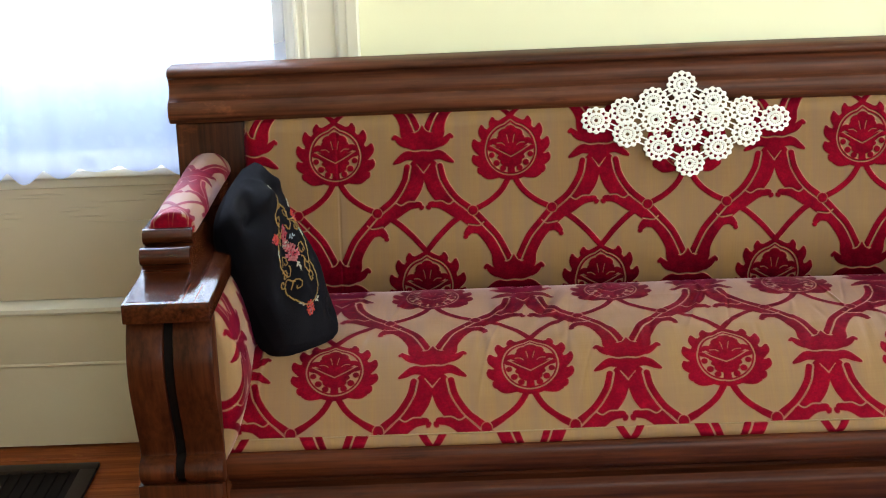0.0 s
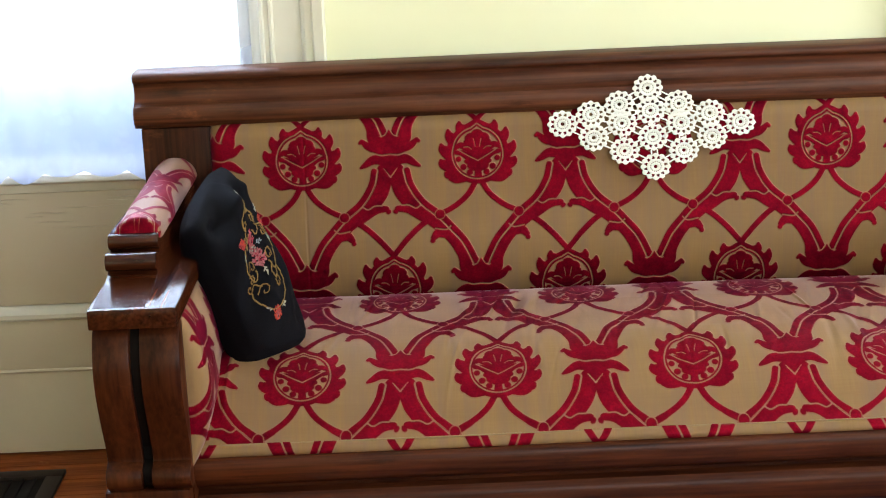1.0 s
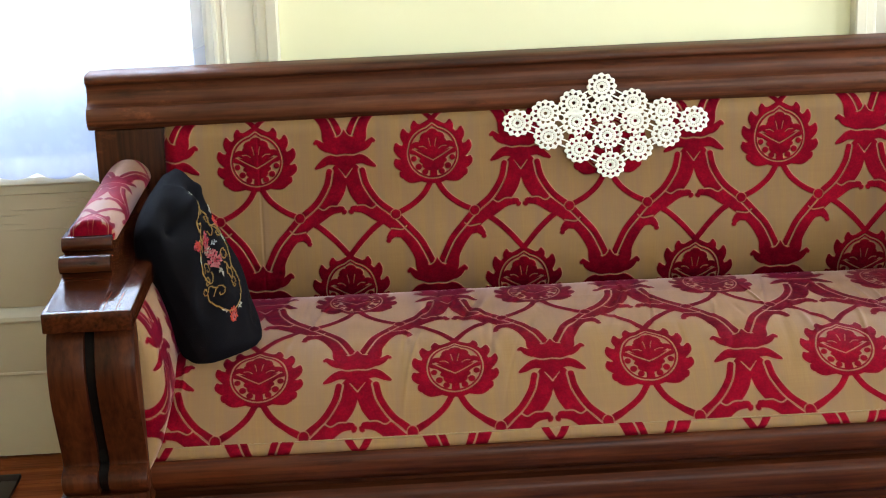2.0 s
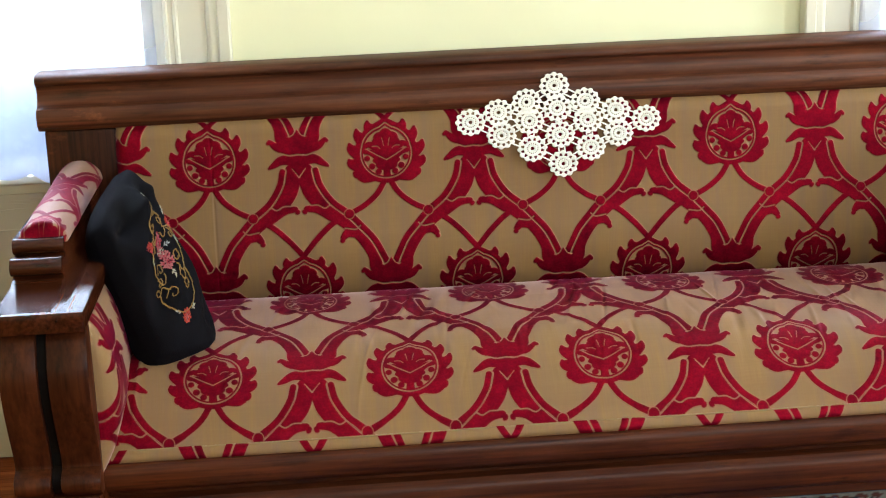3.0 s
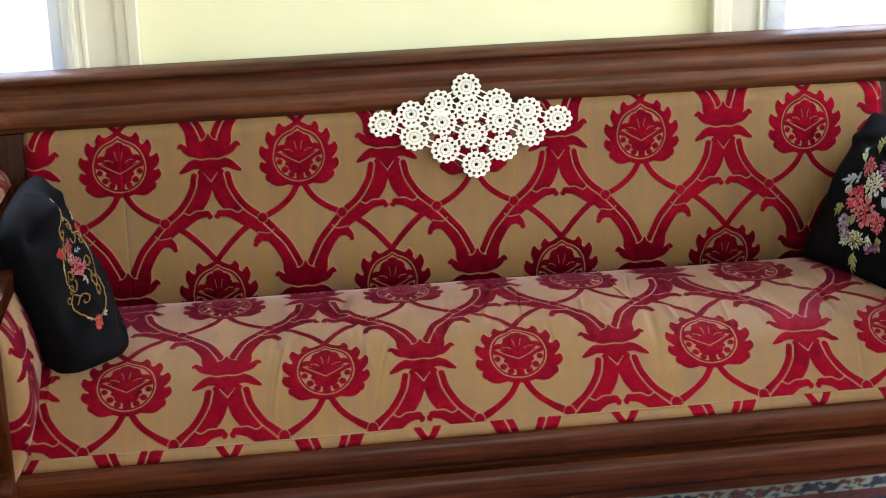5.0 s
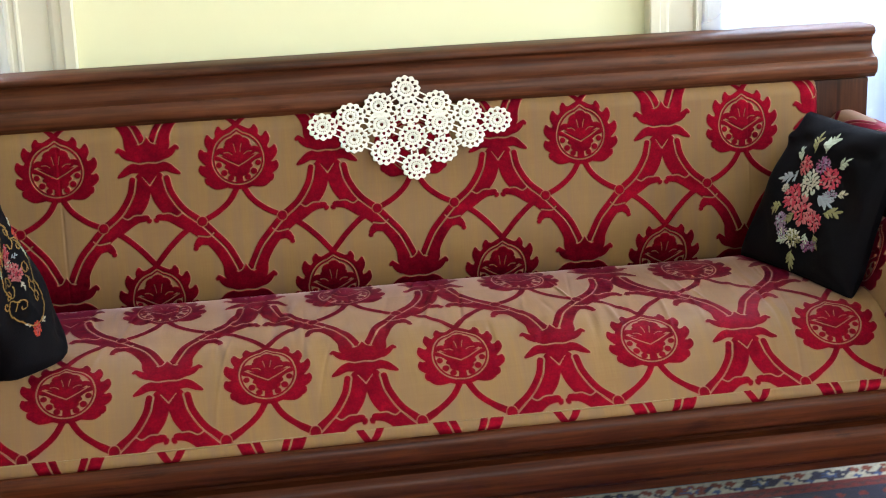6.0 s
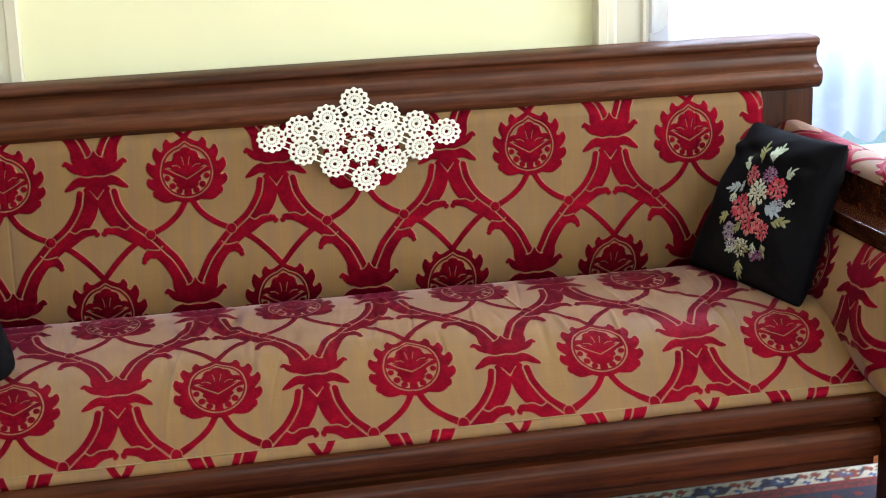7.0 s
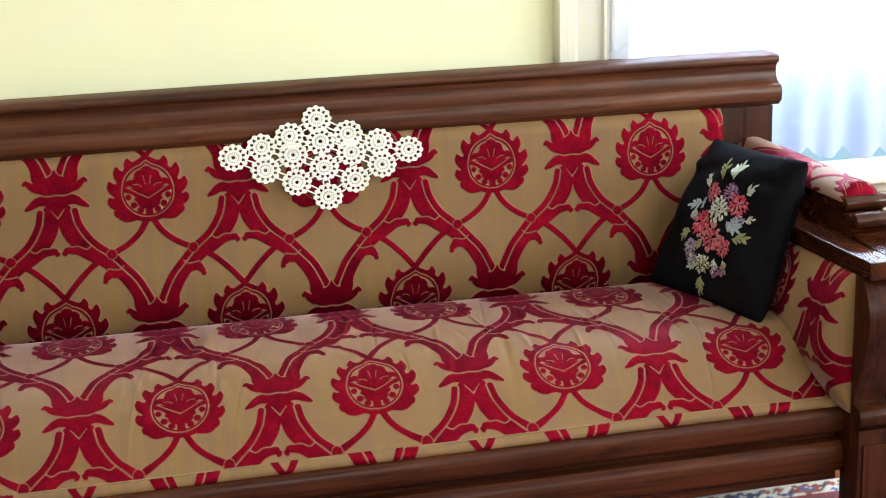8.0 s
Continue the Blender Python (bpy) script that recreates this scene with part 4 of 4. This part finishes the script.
for u, v, r, a, t in ((-0.20, 0.46, 0.09, 120, 1), (0.20, 0.46, 0.09, 60, -1), (-0.27, 0.24, 0.08, 90, 1), (0.27, 0.24, 0.08, 90, -1), (-0.18, -0.02, 0.10, 200, -1), (0.20, -0.02, 0.10, -20, 1),
                      (-0.16, -0.36, 0.10, 180, -1), (0.16, -0.36, 0.10, 0, 1), (-0.05, 0.58, 0.07, 200, -1), (0.05, 0.58, 0.07, -20, 1), (0.30, -0.16, 0.07, 40, 1), (0.36, -0.24, 0.06, 200, 1)):
    C1.scroll(curl(u, v, r, a, t), width=0.014)
for u, v, r, a, b, c, sd in ((-0.44, 0.34, 0.075, "coral", "rose", "coral", 1), (0.44, 0.30, 0.07, "coral", "rose", "coral", 2), (0.0, -0.68, 0.085, "coral", "coral", "pink", 3),
                             (0.03, 0.28, 0.085, "rose", "pink", "rose", 4), (0.0, 0.02, 0.115, "pink", "pink", "rose", 5), (0.04, 0.15, 0.07, "pink", "cream", "pink", 6)):
    C1.stitch("rose", bloom(u, v, r, a, b, c, sd))
for u, v, n, ln, th, to, sp, sd in ((-0.46, 0.44, 3, 0.12, "cream", 100, 90, 1), (-0.42, 0.20, 4, 0.13, "sage", 270, 90, 2), (-0.12, -0.64, 4, 0.13, "cream", 160, 110, 3), (0.12, -0.62, 3, 0.12, "cream", 30, 80, 4),
                                    (0.0, -0.10, 4, 0.14, "cream", 280, 100, 5), (-0.06, 0.18, 4, 0.13, "grey", 190, 120, 6), (0.0, 0.74, 5, 0.13, "cream", 90, 150, 7), (0.45, 0.18, 3, 0.12, "sage", 270, 90, 8)):
    C1.stitch("leaf_spray", spray(u, v, n, ln * 0.55, th, to, sp, sd))

C2 = Cushion("black cushion with an embroidered bouquet of pink and cream roses",
             [(1.478, -0.060, 0.158), (1.545, -0.350, 0.155), (1.425, -0.400, -0.162), (1.326, -0.065, -0.150)], 0.055, 9, 0.34, 0.02)
C2.spot = (-0.06, -0.03, 0.84, 0.93, 0.0)
for u, v, r, a, b, c, sd in ((-0.10, 0.38, 0.13, "pink", "rose", "pink", 11), (0.42, 0.32, 0.15, "rose", "rose", "pink", 12), (0.14, 0.17, 0.17, "cream", "sage", "cream", 13), (-0.14, -0.06, 0.18, "rose", "pink", "rose", 14),
                             (0.16, -0.20, 0.18, "pink", "pink", "rose", 15), (0.42, -0.28, 0.13, "pink", "rose", "pink", 16), (0.22, 0.46, 0.11, "lilac", "plum", "lilac", 17), (-0.20, -0.42, 0.12, "lilac", "lilac", "grey", 18),
                             (0.10, -0.58, 0.12, "cream", "leaf", "cream", 19), (0.34, -0.62, 0.08, "plum", "lilac", "plum", 20), (0.48, -0.58, 0.07, "plum", "lilac", "plum", 21), (0.52, 0.10, 0.09, "grey", "lilac", "grey", 22),
                             (-0.38, 0.02, 0.06, "cream", "cream", "sage", 23), (-0.10, -0.56, 0.09, "lilac", "grey", "cream", 24)):
    C2.stitch("flower", bloom(u, v, r * 1.08, a, b, c, sd))
for u, v, n, ln, th, to, sp, sd in ((-0.02, 0.58, 5, 0.24, "leaf", 100, 130, 31), (0.20, 0.62, 6, 0.24, "sage", 80, 110, 32), (-0.26, 0.42, 4, 0.20, "sage", 130, 90, 33), (-0.34, 0.20, 5, 0.20, "grey", 200, 110, 34),
                                    (0.50, 0.48, 4, 0.18, "sage", 40, 90, 35), (0.36, 0.06, 5, 0.22, "grey", -20, 100, 36), (-0.30, -0.22, 5, 0.20, "leaf", 200, 110, 37), (0.54, -0.14, 4, 0.22, "leaf", 20, 90, 38),
                                    (0.02, -0.26, 4, 0.18, "leaf", 230, 90, 39), (0.44, -0.44, 4, 0.16, "leaf", -50, 110, 40), (0.12, -0.74, 5, 0.20, "leaf", 270, 120, 41), (0.28, -0.46, 4, 0.16, "sage", -80, 120, 42),
                                    (0.60, 0.14, 3, 0.14, "cream", 20, 120, 43), (-0.26, 0.30, 3, 0.14, "grey", 250, 90, 44), (0.02, -0.62, 4, 0.16, "sage", 200, 100, 45)):
    C2.stitch("leaf_spray", spray(u, v, n + 2, ln * 0.85, th, to, sp, sd))

# ---- floor register and rug ----
REG = thing("floor_register", (-0.90, -0.18, 0), "dark iron floor register grate in a brown metal frame", "floor grate")
RX0, RX1, RY0, RY1 = -1.12, -0.640, -0.46, 0.066
fr = []
for a, b, c, d in ((RX0, RX1, RY1 - 0.036, RY1), (RX0, RX1, RY0, RY0 + 0.036), (RX0, RX0 + 0.036, RY0 + 0.036, RY1 - 0.036), (RX1 - 0.036, RX1, RY0 + 0.036, RY1 - 0.036)):
    under(part("frame_bar", boxes((a, b, c, d, 0.0005, 0.010), bevel=0.002), BRONZE), REG)
# thin black plate on the floor, for the shade inside the duct
under(part("dark_plate", boxes((RX0 + 0.036, RX1 - 0.036, RY0 + 0.036, RY1 - 0.036, 0.0005, 0.0020)), BLACKGAP), REG)
bar = None
for i in range(15):
    x = RX0 + 0.050 + i * 0.0262
    if bar is None:
        bar = under(part("grate_bar", boxes((x, x + 0.007, RY0 + 0.037, RY1 - 0.037, 0.0025, 0.0055)), BLACKGAP), REG)
    else:
        ob = new("grate_bar", bar.data)
        ob.parent, ob.location = REG, bar.location + Vector((i * 0.0262, 0, 0))


def rug():
    """A Persian rug: ivory border with flowers between red guard bands, deep blue field with medallions."""
    x0, x1, y0, y1, st = -0.10, 3.10, -2.30, -0.292, 0.0065
    xs, ys = np.arange(x0, x1, st), np.arange(y0, y1, st)
    X, Y = np.meshgrid(xs, ys, indexing="ij")
    e = np.minimum(np.minimum(X - x0, x1 - X), np.minimum(Y - y0, y1 - Y))
    along = np.where((y1 - Y) <= np.minimum(X - x0, x1 - X), X, np.where(Y - y0 <= np.minimum(X - x0, x1 - X), X + 0.11, Y))
    ivory, navy, red, rust, blue, wine = ((0.84, 0.80, 0.74), (0.022, 0.024, 0.11), (0.30, 0.012, 0.03), (0.34, 0.05, 0.03), (0.07, 0.14, 0.46), (0.13, 0.012, 0.04))
    col = np.zeros(X.shape + (3,)) + navy

    def put(mask, c):
        col[mask] = c
    put(e < 0.010, navy)
    b1 = (e >= 0.010) & (e < 0.070)
    put(b1, ivory)
    p = (along % 0.150) - 0.075
    q = e - 0.040
    kind = np.floor(along / 0.150).astype(int) % 3
    blob = np.hypot(p, q * 1.5) + 0.008 * np.sin(np.arctan2(q, p) * 6)
    put(b1 & (blob < 0.034), navy)
    put(b1 & (blob < 0.034) & (kind == 1), rust)
    put(b1 & (blob < 0.016), blue)
    put(b1 & (blob < 0.008), ivory)
    vine = np.abs(q - 0.016 * np.sin(along * 2 * math.pi / 0.075)) < 0.0055
    put(b1 & vine & (blob >= 0.034), navy)
    put(b1 & (np.abs(np.abs(p) - 0.060) + np.abs(q + 0.012) < 0.014), rust)
    put(b1 & (np.abs(np.abs(p) - 0.052) + np.abs(q - 0.018) < 0.010), blue)
    g1 = (e >= 0.070) & (e < 0.108)
    put(g1, red)
    z = np.abs(((along / 0.032) % 1) - 0.5) * 2
    put(g1 & (np.abs(e - 0.089 - 0.012 * (z - 0.5)) < 0.0045), wine)
    put((e >= 0.106) & (e < 0.113), navy)
    b2 = e >= 0.113
    u, w = ((X + 0.12) % 0.40) - 0.20, ((Y - y1 + 0.113) % 0.30) - 0.15
    r = np.abs(u) * 0.8 + np.abs(w) + 0.018 * np.sin(u * 60) * np.sin(w * 60)
    put(b2 & (r < 0.155), ivory)
    put(b2 & (r < 0.135), red)
    put(b2 & (r < 0.105), blue)
    put(b2 & (r < 0.070), rust)
    put(b2 & (r < 0.040), navy)
    put(b2 & (r < 0.018), ivory)
    put(b2 & (r >= 0.155) & (np.hypot((u % 0.05) - 0.025, (w % 0.05) - 0.025) < 0.010), red)
    rr = np.random.RandomState(2)
    col *= (0.85 + 0.3 * rr.rand(*X.shape))[..., None]
    Z = 0.009 + 0.0012 * np.sin(X * 7) * np.sin(Y * 5) - 0.008 * (e < 0.004)
    t = thing("rug", ((x0 + x1) / 2, (y0 + y1) / 2, 0), "red and navy Persian wool rug with an ivory flowered border", "rug")
    under(grid_object("pile_field", np.stack([X, Y, Z], -1), RUG, None, {"dye": col}), t)
    under(part("backing", boxes((x0, x1 - st, y0, y1 - st, 0.0006, 0.0025)), cloth("jute", (0.25, 0.2, 0.13))), t)


rug()

# ---- floor planks ----
plank_meshes = {}
rngp = random.Random(21)
y = YN - 0.003
while y > YS + 0.02:
    wide = 0.083
    x = XW + 0.002
    while x < XE - 0.05:
        ln = min(rngp.choice((1.6, 2.2, 2.8)), XE - 0.002 - x)
        key = round(ln, 3)
        if key not in plank_meshes:
            bm = boxes((0, ln - 0.0022, -wide + 0.0022, 0, -0.018, -0.0004), bevel=0.0012)
            ob = part("plank", bm, PINE, FLOOR)
            plank_meshes[key] = ob.data
        else:
            ob = new("plank", plank_meshes[key])
            ob.parent = FLOOR
        ob.location = (x, y, rngp.uniform(-0.0006, 0.0))
        x += ln
    y -= wide
